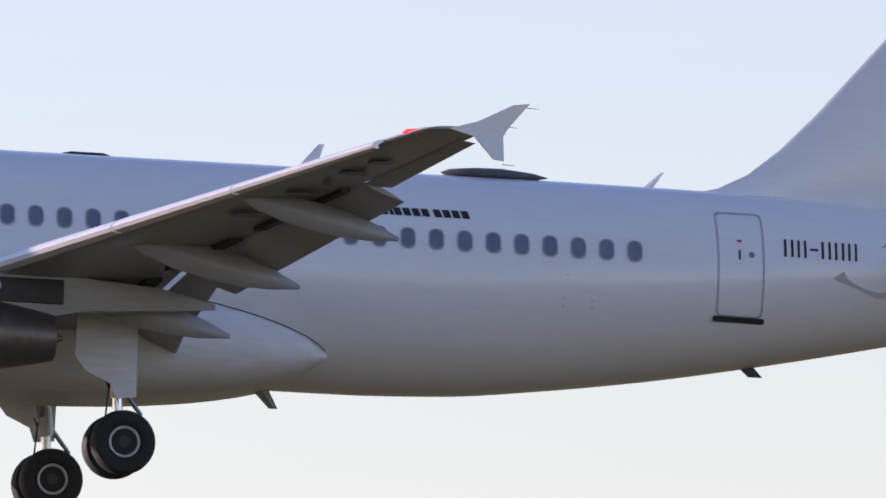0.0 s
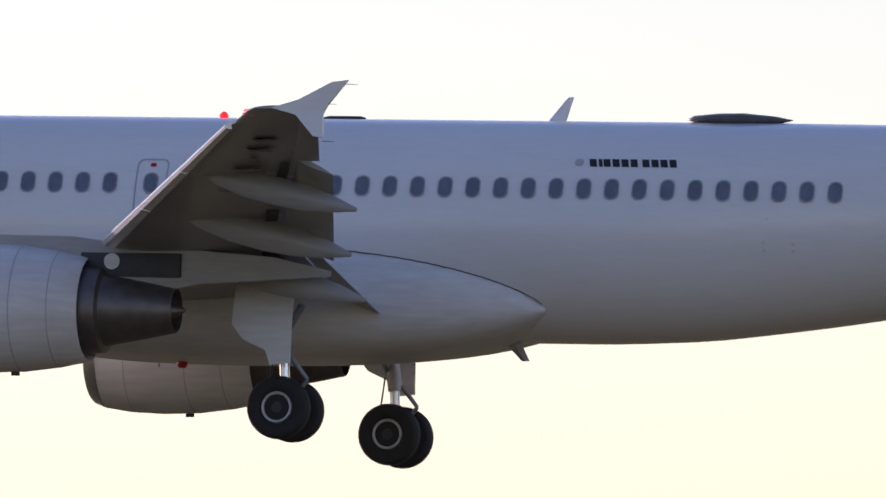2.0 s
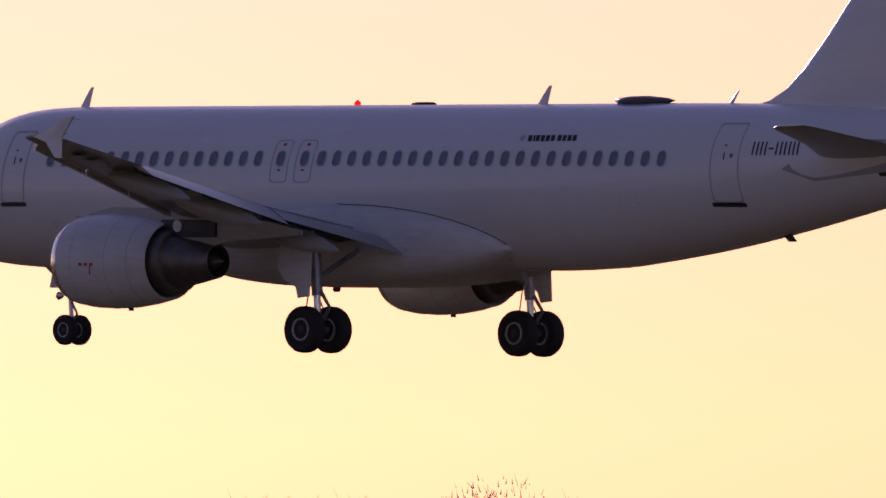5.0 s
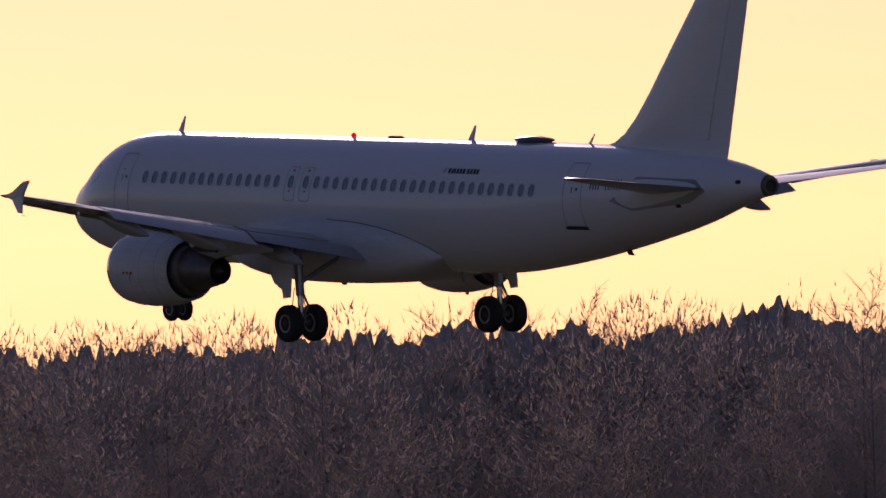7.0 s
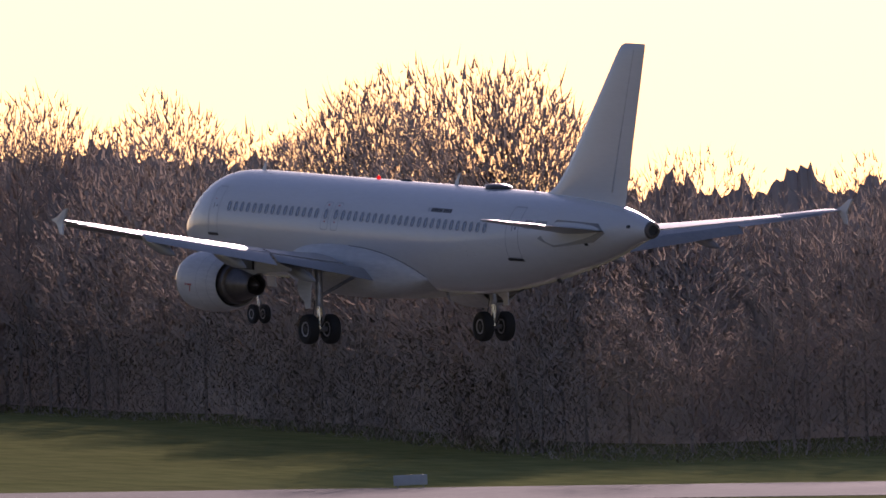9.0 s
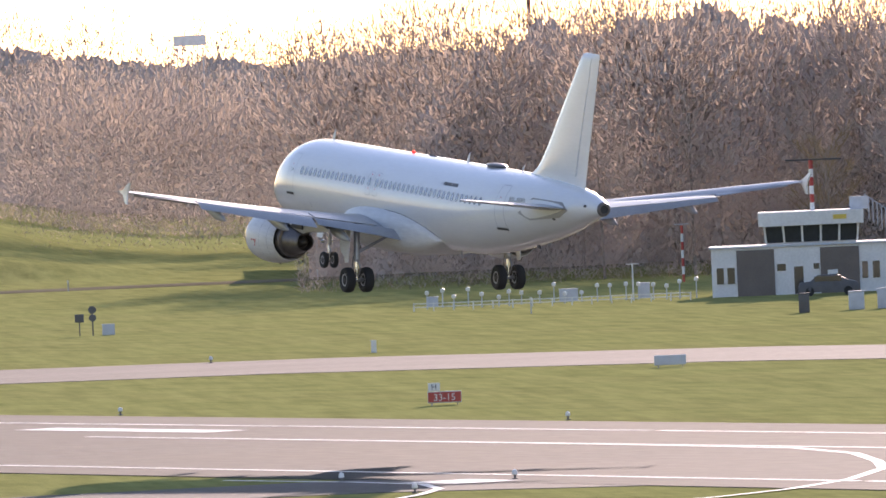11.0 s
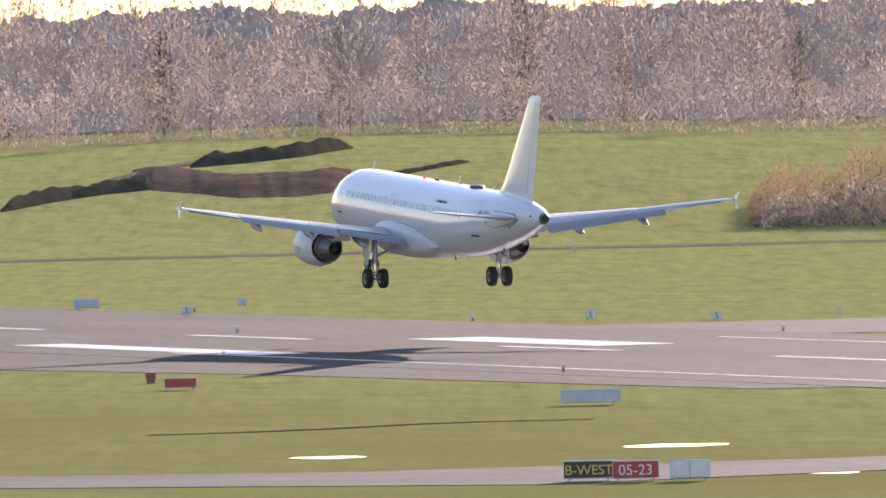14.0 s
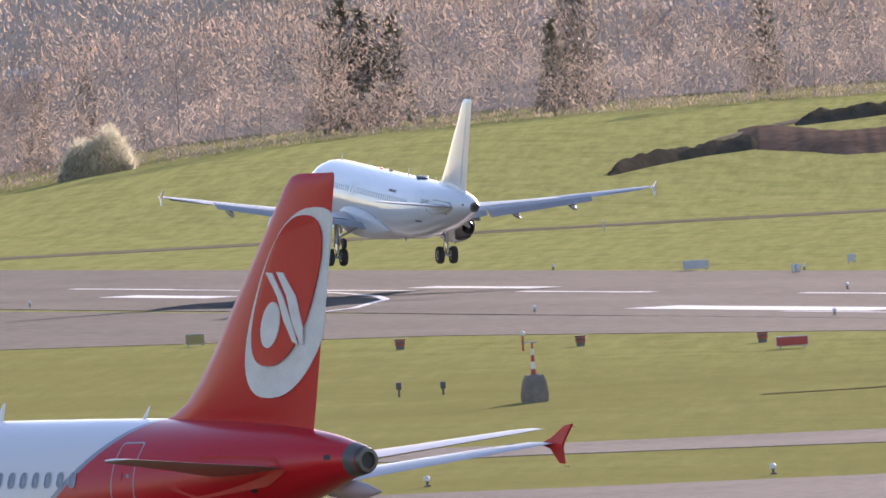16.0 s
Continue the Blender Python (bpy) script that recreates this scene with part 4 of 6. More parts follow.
def conifer(rng, h):
    """A spruce: a tapered stem and a ragged, pointed crown of many small drooping needle sprays."""
    t = []
    for k in range(620):
        f = rng.random() ** 1.25
        z = h * (0.06 + 0.93 * f)
        r = h * (0.20 * (1 - f) ** 0.8 + 0.012) * (0.35 + 0.65 * rng.random() ** 0.5) * (1 + 0.18 * math.sin(f * 40))
        a = rng.random() * 6.283
        p = np.array((r * math.cos(a), r * math.sin(a), z))
        n1, n2 = rng.normal(0, 0.034 * h, 3), rng.normal(0, 0.034 * h, 3)
        t.append((p, p + n1 - np.array((0, 0, 0.02 * h)), p + n2))
    b = [np.array((0.016 * h * math.cos(q), 0.016 * h * math.sin(q), -0.4)) for q in (0, 2.1, 4.2)]
    top = np.array((0, 0, h * 0.95))
    return np.array([(b[0], b[1], top), (b[1], b[2], top), (b[2], b[0], top)]), np.array(t)


def soup(name, tris, mat, normals=None):
    """One mesh from an array of triangles (n, 3, 3); normals: one way a triangle, shared by its corners."""
    v = tris.reshape(-1, 3)
    me = bpy.data.meshes.new(name)
    me.vertices.add(len(v)); me.vertices.foreach_set("co", v.ravel())
    me.loops.add(len(v)); me.loops.foreach_set("vertex_index", np.arange(len(v)))
    me.polygons.add(len(tris)); me.polygons.foreach_set("loop_start", np.arange(0, len(v), 3))
    me.update(calc_edges=True)
    me.materials.append(mat)
    if normals is not None:
        me.shade_smooth()
        me.normals_split_custom_set_from_vertices(np.repeat(normals / np.linalg.norm(normals, axis=1)[:, None], 3, axis=0))
    return me


rng = np.random.default_rng(7)
KINDS = [bare_tree(rng, 10.0) for _ in range(7)]
LIGHT = [bare_tree(rng, 10.0, 11, 5, 4, 0.03) for _ in range(6)]
FIR = [conifer(rng, 10.0) for _ in range(3)]
BUSH = [bare_tree(rng, 10.0, 16, 5, 6, 0.05) for _ in range(3)]


def placed(kind, at, size, turn):
    c, s = math.cos(turn), math.sin(turn)
    m = np.array(((c, -s, 0), (s, c, 0), (0, 0, 1))) * size / 10.0
    return [k_ @ m.T + np.array(at) for k_ in kind]


def wood(name, spots, kinds, mat, label):
    trunks, crowns = [], []
    for (x, y, h) in spots:
        k_ = kinds[int(rng.integers(len(kinds)))]
        a, b = placed(k_, (x, y, ground_z(x, y)), h, rng.random() * 6.28)
        trunks.append(a); crowns.append(b)
    root = tagged(new(name), label, "woods", kind="stuff")
    for nm, arr, mt in (("trunks", trunks, BARK), ("crowns", crowns, mat)):
        soft = None
        if nm == "crowns":        # fine twigs are shaded by the wood's edge, not one by one
            soft = np.concatenate([np.tile((-x / math.hypot(x, y), -y / math.hypot(x, y), 0.4), (len(t_), 1)) for t_, (x, y, h) in zip(arr, spots)]) + rng.normal(0, 0.12, (sum(map(len, arr)), 3))
        o_ = new(nm, soup(nm, np.concatenate(arr), mt, soft))
        o_.parent = root
        o_["kind"] = "stuff"
    return root


def scatter(n, a0, a1, d0, d1, h0, h1, front=None):
    out = []
    for i in range(n):
        a = a0 + (a1 - a0) * (i + rng.random()) / n
        base = front(a) if front else 0
        d = base + d0 + (d1 - d0) * rng.random()
        p = polar(a, d)
        out.append((p.x, p.y, h0 + (h1 - h0) * rng.random()))
    return out


def edge_near(a):      # front of the woods beyond the approach
    return 930 + 350 * smoothstep(61.0, 64.0, a)


def brush(name, n_, a0, a1, front, depth, h0, h1, mat, label, w=0.045, dome=False):
    """Uncountable fine upright stems and twigs that fill a wood from the ground up."""
    a = a0 + (a1 - a0) * rng.random(n_)
    d = np.array([front(q) for q in a]) + depth * rng.random(n_)
    az = np.radians(a + NORTH)
    x, y = -d * np.sin(az), d * np.cos(az)
    g = np.array([ground_z(p, q) for p, q in zip(x, y)])
    top = (h0 + (h1 - h0) * rng.random(n_)) * (0.82 + 0.25 * np.sin(a * 5.1) * np.sin(a * 13.7 + 1) + 0.12 * np.sin(a * 47))
    if dome:
        top = top * np.sqrt(np.clip(np.sin(np.pi * (a - a0) / (a1 - a0)), 0.02, 1))
    z0 = g + top * rng.random(n_) * 0.9 - 0.2
    ln = 0.25 + 0.65 * rng.random(n_)
    th = 6.28 * rng.random(n_)
    base = np.stack((x, y, z0), 1)
    side = np.stack((np.cos(th), np.sin(th), np.zeros(n_)), 1) * (w * (0.6 + 0.8 * rng.random(n_)))[:, None]
    tip = base + np.stack((rng.normal(0, 0.7, n_), rng.normal(0, 0.7, n_), 0.35 + 0.65 * rng.random(n_)), 1) * ln[:, None]
    tris = np.stack((base - side, base + side, tip), 1)
    out = np.stack((-x / d, -y / d, 0.40 + 0 * d), 1) + rng.normal(0, 0.15, (n_, 3))
    ob = new(name, soup(name, tris, mat, out))
    return tagged(ob, label, "woods", kind="stuff")


def crowns(name, n_, m_, a0, a1, front, depth, h0, h1, mat, label, w=0.03, spread=0.36):
    """A wood of rounded bare crowns, each a soft ball of fine outward twigs."""
    a = a0 + (a1 - a0) * (np.arange(n_) + rng.random(n_)) / n_
    d = np.array([front(q) for q in a]) + depth * rng.random(n_)
    az = np.radians(a + NORTH)
    x, y = -d * np.sin(az), d * np.cos(az)
    g = np.array([ground_z(p, q) for p, q in zip(x, y)])
    H = h0 + (h1 - h0) * rng.random(n_)
    R = H * spread * (0.75 + 0.5 * rng.random(n_))
    k = n_ * m_
    v = rng.normal(0, 1, (k, 3))
    v /= np.linalg.norm(v, axis=1)[:, None]
    lump = 1 + 0.14 * np.sin(v[:, 0] * 5 + np.repeat(a * 77, m_)) * np.sin(v[:, 2] * 6 + np.repeat(a * 31, m_))
    r = (0.45 + 0.50 * rng.random(k) ** 0.6) * lump
    Hk, Rk = np.repeat(H, m_), np.repeat(R, m_)
    base = np.stack((np.repeat(x, m_) + v[:, 0] * Rk * r, np.repeat(y, m_) + v[:, 1] * Rk * r, np.repeat(g + 0.50 * H, m_) + v[:, 2] * 0.48 * Hk * r), 1)
    way = v * 0.55 + rng.normal(0, 0.30, (k, 3)) + np.array((0, 0, 0.45))
    tip = base + way * ((0.016 + 0.028 * rng.random(k)) * Hk)[:, None]
    th = 6.283 * rng.random(k)
    side = np.stack((np.cos(th), np.sin(th), np.zeros(k)), 1) * (w * (0.6 + 0.8 * rng.random(k)))[:, None]
    ob = new(name, soup(name, np.stack((base - side, base + side, tip), 1), mat, 0.45 * v + np.repeat(np.stack((-x / d, -y / d, 0.35 + 0 * d), 1), m_, 0) + rng.normal(0, 0.12, (k, 3))))
    return tagged(ob, label, "woods", kind="stuff")


wood("woods_approach", scatter(120, 43, 62.5, 0, 100, 12.0, 15.0, edge_near), KINDS, TWIG, "dense leafless brown winter woods beyond the airfield")
wood("woods_middle", scatter(100, 61.5, 66.7, 10, 120, 16.0, 20.5, edge_near), KINDS, TWIG, "tall leafless brown winter woods beyond the airfield")
wood("woods_hill", scatter(110, 66.6, 80, 1730, 1960, 11.5, 15.0), KINDS, TWIG, "leafless brown winter woods behind a grassy hill")
wood("woods_far", scatter(120, 62, 80, 2120, 2450, 15.0, 20.0), LIGHT, TWIG, "distant leafless winter woods")
for x, y, h in scatter(16, 67.5, 77, 1730, 1900, 8, 12) + scatter(7, 74.02, 74.30, 1790, 1815, 12, 15) + [(*polar(a, 1850).xy, h) for a, h in ((69.66, 16.5), (69.74, 15.0), (71.5, 15.0), (73.38, 17), (73.44, 16))]:
    t_ = tagged(new("spruce"), "dark green spruce among leafless trees", "tree", "spruces in the woods")
    t_.location = (x, y, ground_z(x, y))
    a_, b_ = placed(FIR[int(rng.integers(3))], (0, 0, 0), h, 6.28 * float(rng.random()))
    part_ = new("trunk", soup("trunk", a_, BARK)), new("crown", soup("crown", b_, PINE, (b_.mean(1) - np.array((0, 0, 0.4 * h))) * np.array((1, 1, 0.6))))
    for o_ in part_:
        o_.parent = t_
crowns("crowns_approach", 95, 2700, 43, 57.4, edge_near, 66, 10.5, 16.2, TWIG, "rounded leafless brown crowns of the winter woods", 0.045)
crowns("crowns_tall", 54, 2500, 57.2, 62.6, edge_near, 66, 13.5, 18.8, TWIG, "taller rounded leafless crowns of the winter woods", 0.045)
crowns("crowns_middle", 66, 4000, 61.5, 67.35, edge_near, 96, 18.0, 25.5, TWIG, "rounded leafless brown crowns of tall winter woods", 0.07, 0.30)
crowns("crowns_hill", 190, 2300, 66.6, 80, lambda a: 1706, 230, 10.5, 16.5, TWIG, "rounded leafless brown crowns of the hill woods", 0.08)
crowns("crowns_gap", 70, 1700, 66.6, 68.3, lambda a: 1500, 110, 15.0, 19.5, TWIG, "rounded leafless brown crowns beside the hill", 0.05)
crowns("crowns_far", 170, 1150, 61.5, 80, lambda a: 2120, 280, 15, 22.5, TWIG, "distant rounded brown winter crowns", 0.11)
crowns("crowns_ridge", 110, 700, 61.5, 69.6, lambda a: 2150, 200, 22, 26, TWIG, "distant taller rounded winter crowns", 0.12)
crowns("crowns_west", 90, 700, 73.2, 80, lambda a: 2060, 200, 22, 29, TWIG, "tall distant brown winter crowns", 0.12)
crowns("crowns_ragged", 300, 650, 46, 62.0, lambda a: edge_near(a) + 50, 14, 12.2, 15.2, TWIG, "soft leafless crown tops of the winter woods", 0.042, 0.26)
brush("brush_approach", 240000, 43, 62.6, edge_near, 30, 9.0, 12.0, TWIG, "dense brown twigs of the winter woods", 0.024)
brush("brush_middle", 110000, 61.5, 67.4, edge_near, 40, 11.0, 14.0, TWIG, "dense brown twigs of the winter woods", 0.03)
brush("brush_hill", 160000, 66.6, 80, lambda a: 1700, 60, 7.0, 10.0, TWIG, "dense brown twigs of the hill woods", 0.04)


def thicket(name, a0, a1, front, depth, h, label, mat, step=0.012):
    """The dense shaded body of a wood behind its front trees, with a ragged top."""
    bm = bmesh.new()
    n_ = int((a1 - a0) / step)
    prev = None
    for i in range(n_ + 1):
        a = a0 + (a1 - a0) * i / n_
        hh = h(a) * (0.78 + 0.09 * noise.noise((a * 2.1, 0, 0)) + 0.07 * noise.noise((a * 7.0, 5, 0)) + 0.04 * noise.noise((a * 23, 3, 0)) + 0.05 * noise.noise((a * 70, 9, 0)) + 0.05 * noise.noise((a * 190, 4, 0)))
        col = []
        for f, back in ((-0.05, 0), (0.3, 1.5), (0.6, 3), (0.85, 5), (1.0, 8), (0.8, depth * 0.5), (0.85, depth)):
            p = polar(a, front(a) + back + 2.2 * noise.noise((a * 6, f * 4, 2)))
            col.append(bm.verts.new((p.x, p.y, ground_z(p.x, p.y) + hh * f)))
        if prev:
            for k_ in range(len(col) - 1):
                bm.faces.new((prev[k_], col[k_], col[k_ + 1], prev[k_ + 1]))
        prev = col
    return tagged(part(name, bm, mat), label, "undergrowth", kind="stuff")


thicket("undergrowth", 43, 62.6, lambda a: edge_near(a) + 62, 60, lambda a: 16.0 + 3.6 * smoothstep(56.6, 58.2, a), "dense dark brown undergrowth of leafless woods", TWIG)
thicket("undergrowth_middle", 61.5, 67.36, lambda a: edge_near(a) + 92, 90, lambda a: 3 + 22.5 * (1 - 0.62 * smoothstep(66.5, 67.3, a)) * (0.5 + 0.5 * smoothstep(61.4, 63.0, a)), "dense dark brown undergrowth of leafless woods", TWIG)
thicket("undergrowth_hill", 66.6, 80, lambda a: 1945, 100, lambda a: 15.0, "dense brown undergrowth behind a grassy hill", TWIG)
thicket("undergrowth_far", 62, 80, lambda a: 2400, 120, lambda a: 18.5 + 5 * (1 - smoothstep(68.6, 70.4, a)), "distant brown woods", TWIG)
thicket("undergrowth_west", 73.0, 80, lambda a: 2250, 60, lambda a: 24 * smoothstep(73.0, 74.0, a) + 3, "tall distant brown woods", TWIG)


# ---- airfield things ----
SIGNRED = material("red_sign_face", (0.42, 0.05, 0.04), 0.4, vary=0.12, scale=2)
SIGNBLK = material("black_sign_face", (0.03, 0.03, 0.03), 0.4, vary=0.15, scale=2)
SIGNYEL = material("yellow_sign_letters", (0.70, 0.50, 0.08), 0.45, vary=0.1, scale=3)
SIGNWHT = material("white_sign_face", (0.72, 0.72, 0.70), 0.4, vary=0.10, scale=2)
GREYBOX = material("light_grey_steel", (0.50, 0.53, 0.58), 0.5, vary=0.12, scale=2)
DARKBOX = material("dark_grey_steel", (0.10, 0.10, 0.105), 0.6, vary=0.2, scale=2)
ORANGE = material("orange_red_paint", (0.50, 0.10, 0.05), 0.5, vary=0.15, scale=2)
WALLWHT = material("white_render", (0.70, 0.70, 0.69), 0.7, vary=0.10, scale=0.6, fine=10, bump=0.004)
BROWNPANEL = material("brown_wall_panel", (0.15, 0.125, 0.11), 0.6, vary=0.15, scale=0.8)
CLAD = material("grey_concrete_tower", (0.55, 0.53, 0.50), 0.8, vary=0.15, scale=0.3)
GLASS = material("dark_window_glass", (0.05, 0.05, 0.055), 0.06, vary=0.15, scale=2, coat=0.6)
STONE = material("weathered_stone", (0.20, 0.18, 0.15), 0.9, vary=0.3, scale=1.5, bump=0.03)


def facing(x, y, z=None, grid=True):
    """A pose on the ground whose +x runs to the viewer's right and whose -y faces the terrace."""
    x, y = site(x, y) if grid else (x, y)
    return pose(x, y, ground_z(x, y) if z is None else z, 0, 0, math.degrees(math.atan2(-x, y)))


def letters(word, size, mat, parent, x, z, y=-0.075, name="lettering", depth=0.008):
    cu = bpy.data.curves.new("text", "FONT")
    cu.body, cu.size, cu.extrude, cu.align_x = word, size, depth, "CENTER"
    tmp = new("text", cu)
    bpy.context.view_layer.update()
    me = bpy.data.meshes.new_from_object(tmp.evaluated_get(bpy.context.evaluated_depsgraph_get()))
    bpy.data.objects.remove(tmp)
    me.name = name
    me.materials.clear()
    me.materials.append(mat)
    ob = new(name, me)
    ob.parent, ob.matrix_basis = parent, pose(x, y, z, 90, 0, 0)
    return ob


def sign(name, label, x, y, w, h, face, word="", ink=None, size=0.45, panels=1, foot=0.12):
    root = tagged(new(name), label, "airfield sign")
    root.matrix_basis = facing(x, y)
    part("case", box(w, 0.22, h, (0, 0.06, foot + h / 2), 0.025), GREYBOX, root, smooth=False)
    pw = w / panels
    for i in range(panels):
        part("face_panel", box(pw - 0.06, 0.03, h - 0.09, (-w / 2 + pw * (i + 0.5), -0.06, foot + h / 2), 0.008), face, root, smooth=False)
    for k_ in (-1, 1):
        part("leg", box(0.07, 0.07, foot + 0.1, (k_ * w * 0.38, 0.06, (foot + 0.1) / 2 - 0.05)), STEEL, root, smooth=False)
    if word:
        letters(word, size, ink, root, 0, foot + h / 2 - size * 0.36, -0.085)
    return root


sign("taxiway_sign", "black airfield sign with yellow letters B-WEST", -614.5, 208.0, 2.05, 0.74, SIGNBLK, "B-WEST", SIGNYEL, 0.56)
sign("holding_sign", "red airfield sign with white letters 05-23", -612.6, 209.3, 1.88, 0.74, SIGNRED, "05-23", SIGNWHT, 0.60)
sign("blank_sign", "blank pale backs of two airfield sign panels", -611.0, 211.0, 1.62, 0.74, SIGNWHT, panels=2)
sign("direction_sign", "dark airfield sign with yellow characters 15 and D", -620.5, 234.0, 2.45, 0.78, SIGNBLK, panels=2)
s_ = [o for o in scene.objects if o.name == "direction_sign"][0]
for word, x in (("15", -0.72), ("D", 0.85)):
    letters(word, 0.60, SIGNYEL, s_, x, 0.30, -0.085)
for x in (-0.14, 0.34):
    part("arrow", box(0.40, 0.012, 0.07, (x, -0.085, 0.50), bm=box(0.20, 0.012, 0.07, (x + 0.05, -0.085, 0.64), bm=box(0.07, 0.012, 0.20, (x + 0.13, -0.085, 0.57))), turn=pose(0, 0, 0, 0, -45, 0)), SIGNYEL, s_, smooth=False)
s_ = sign("runway_sign", "red airfield sign with white letters 33-15 and a small white plate", -774, 330, 1.76, 0.60, SIGNRED, "33-15", SIGNWHT, 0.50)
part("plate", box(0.62, 0.05, 0.42, (-0.53, 0, 0.96), 0.01), SIGNWHT, s_, "small white plate lettered H", smooth=False)
letters("H", 0.42, DARKBOX, s_, -0.53, 0.82, -0.035)
sign("blank_sign", "pale blue-grey back of an airfield sign", -838, 371, 1.80, 0.56, GREYBOX)
sign("blank_sign", "pale blue-grey back of an airfield sign", -780, 414, 1.85, 0.56, GREYBOX)
sign("blank_sign", "long pale blue-grey back of a two-panel airfield sign", -741, 251, 2.92, 0.66, GREYBOX, panels=2)
sign("blank_sign", "pale grey back of an airfield sign in the grass", -1052, 321, 1.72, 0.60, GREYBOX)
sign("blank_sign", "small pale grey back of an airfield sign", -1046, 330, 0.55, 0.5, GREYBOX)
sign("holding_sign", "small red airfield sign, its characters too faint to read", -800, 249, 1.66, 0.52, SIGNRED)
sign("yellow_sign", "weathered yellow-brown airfield sign", -897, 244, 1.10, 0.62, material("weathered_yellow", (0.30, 0.25, 0.10), 0.6, vary=0.2, scale=2))
sign("yellow_sign", "small weathered airfield sign", -896, 247.5, 0.5, 0.62, STONE)
for x, y in ((-962, 326), (-947, 329), (-1020, 318)):
    r_ = sign("stop_sign", "small white airfield plate lettered S", x, y, 0.58, 0.52, SIGNWHT, "S", DARKBOX, 0.50, foot=0.08)


def edge_light(x, y):
    root = tagged(new("runway_light"), "small white raised runway edge light", "runway light", "runway edge lights")
    root.matrix_basis = pose(x, y, 0.02)
    part("base", turned([(0, 0.14), (0.05, 0.14), (0.06, 0.05), (0.22, 0.05)], 12, "z"), DARKBOX, root)
    part("lens", turned([(0.20, 0.10), (0.24, 0.13), (0.36, 0.12), (0.42, 0.06), (0.44, 0.01)], 14, "z"), SIGNWHT, root, "white glass dome")
    return root


lamp0 = edge_light(-708, 274.0)
for k_ in range(-3, 9):
    if k_:
        copy_thing(lamp0, pose(-708 - 61.2 * k_, 274.4, 0.02))
for k_ in range(-2, 8):
    copy_thing(lamp0, pose(-744 - 59.5 * k_, 318.6, 0.02))
for x, y in ((-915, 375), (-952, 300.0), (-930, 346), (-618, 262), (-640, 268), (-588, 182), (-600, 172), (-610, 160)):
    copy_thing(lamp0, pose(*site(x, y), 0.02))


def box_thing(name, label, category, x, y, w, d, h, mat, legs=0.0, cap=None):
    root = tagged(new(name), label, category)
    root.matrix_basis = facing(x, y)
    part("housing", box(w, d, h, (0, 0, legs + h / 2), 0.04), mat, root)
    part("lid", box(w + 0.06, d + 0.06, 0.06, (0, 0, legs + h + 0.03), 0.015), cap or mat, root)
    part("footing", box(w * 0.8, d * 0.8, max(0.12, legs + 0.06), (0, 0, max(0.12, legs + 0.06) / 2 - 0.06)), CONCRETE, root, smooth=False)
    return root


box_thing("marker_post", "white cylinder-like marker box beside a taxiway", "marker", -923, 389, 0.34, 0.34, 0.72, SIGNWHT)
box_thing("equipment_cabinet", "light grey equipment cabinet in the grass", "cabinet", -1033, 416, 0.85, 0.6, 0.7, GREYBOX)
box_thing("equipment_cabinet", "wide light grey equipment cabinet in the grass", "cabinet", -1079, 470, 1.35, 0.8, 0.85, GREYBOX)
box_thing("equipment_cabinet", "light grey equipment cabinet in the grass", "cabinet", -1077, 475, 0.85, 0.8, 1.05, GREYBOX)
box_thing("equipment_cabinet", "light grey equipment cabinet in the grass", "cabinet", -1085, 462, 0.8, 0.7, 0.65, GREYBOX)
box_thing("equipment_cabinet", "dark grey equipment cabinet beside a building", "cabinet", -986, 446.3, 0.72, 0.6, 1.25, DARKBOX)
box_thing("equipment_cabinet", "pale grey equipment cabinet beside a building", "cabinet", -988, 451.0, 1.05, 0.9, 1.2, GREYBOX)
box_thing("equipment_cabinet", "pale grey equipment cabinet beside a building", "cabinet", -988, 453.0, 0.9, 0.9, 1.3, GREYBOX)
box_thing("equipment_cabinet", "small grey cabinet by the earth track", "cabinet", -1310, 472, 1.0, 0.8, 0.75, GREYBOX)
for x, y in ((-855, 244), (-836, 248.5), (-818, 253)):
    r_ = box_thing("approach_light_box", "small red and dark approach-slope light box on legs", "light box", x, y, 0.56, 0.6, 0.30, ORANGE, 0.22, DARKBOX)
    part("window_slot", box(0.40, 0.03, 0.14, (0, -0.31, 0.37)), DARKBOX, r_, smooth=False)
for x, y, h in ((-747, 213, 0.66), (-746.4, 215.0, 0.58)):
    r_ = tagged(new("marker_post"), "short dark post with a square head in the grass", "post")
    r_.matrix_basis = facing(x, y)
    part("stem", box(0.10, 0.10, h, (0, 0, h / 2 - 0.03)), DARKBOX, r_, smooth=False)
    part("head", box(0.26, 0.2, 0.34, (0, 0, h * 0.8), 0.03), DARKBOX, r_)
for x, y, h in ((-953, 339, 0.7), (-1035, 448, 1.1), (-1260, 440, 0.9), (-1262, 470, 0.9), (-1264, 405, 0.9), (-1270, 380, 0.9), (-1258, 425, 0.9), (-1050, 403, 1.2), (-1010, 470, 1.0), (-1250, 500, 0.9), (-1245, 520, 0.9)):
    r_ = tagged(new("marker_post"), "thin grey marker post in the grass", "post", "marker posts")
    r_.matrix_basis = facing(x, y)
    part("stem", rod((0, 0, -0.1), (0, 0, h), 0.05, 0.045, 8), GREYBOX, r_)
    part("cap", turned([(h - 0.16, 0.075), (h + 0.03, 0.075)], 8, "z"), SIGNWHT, r_)
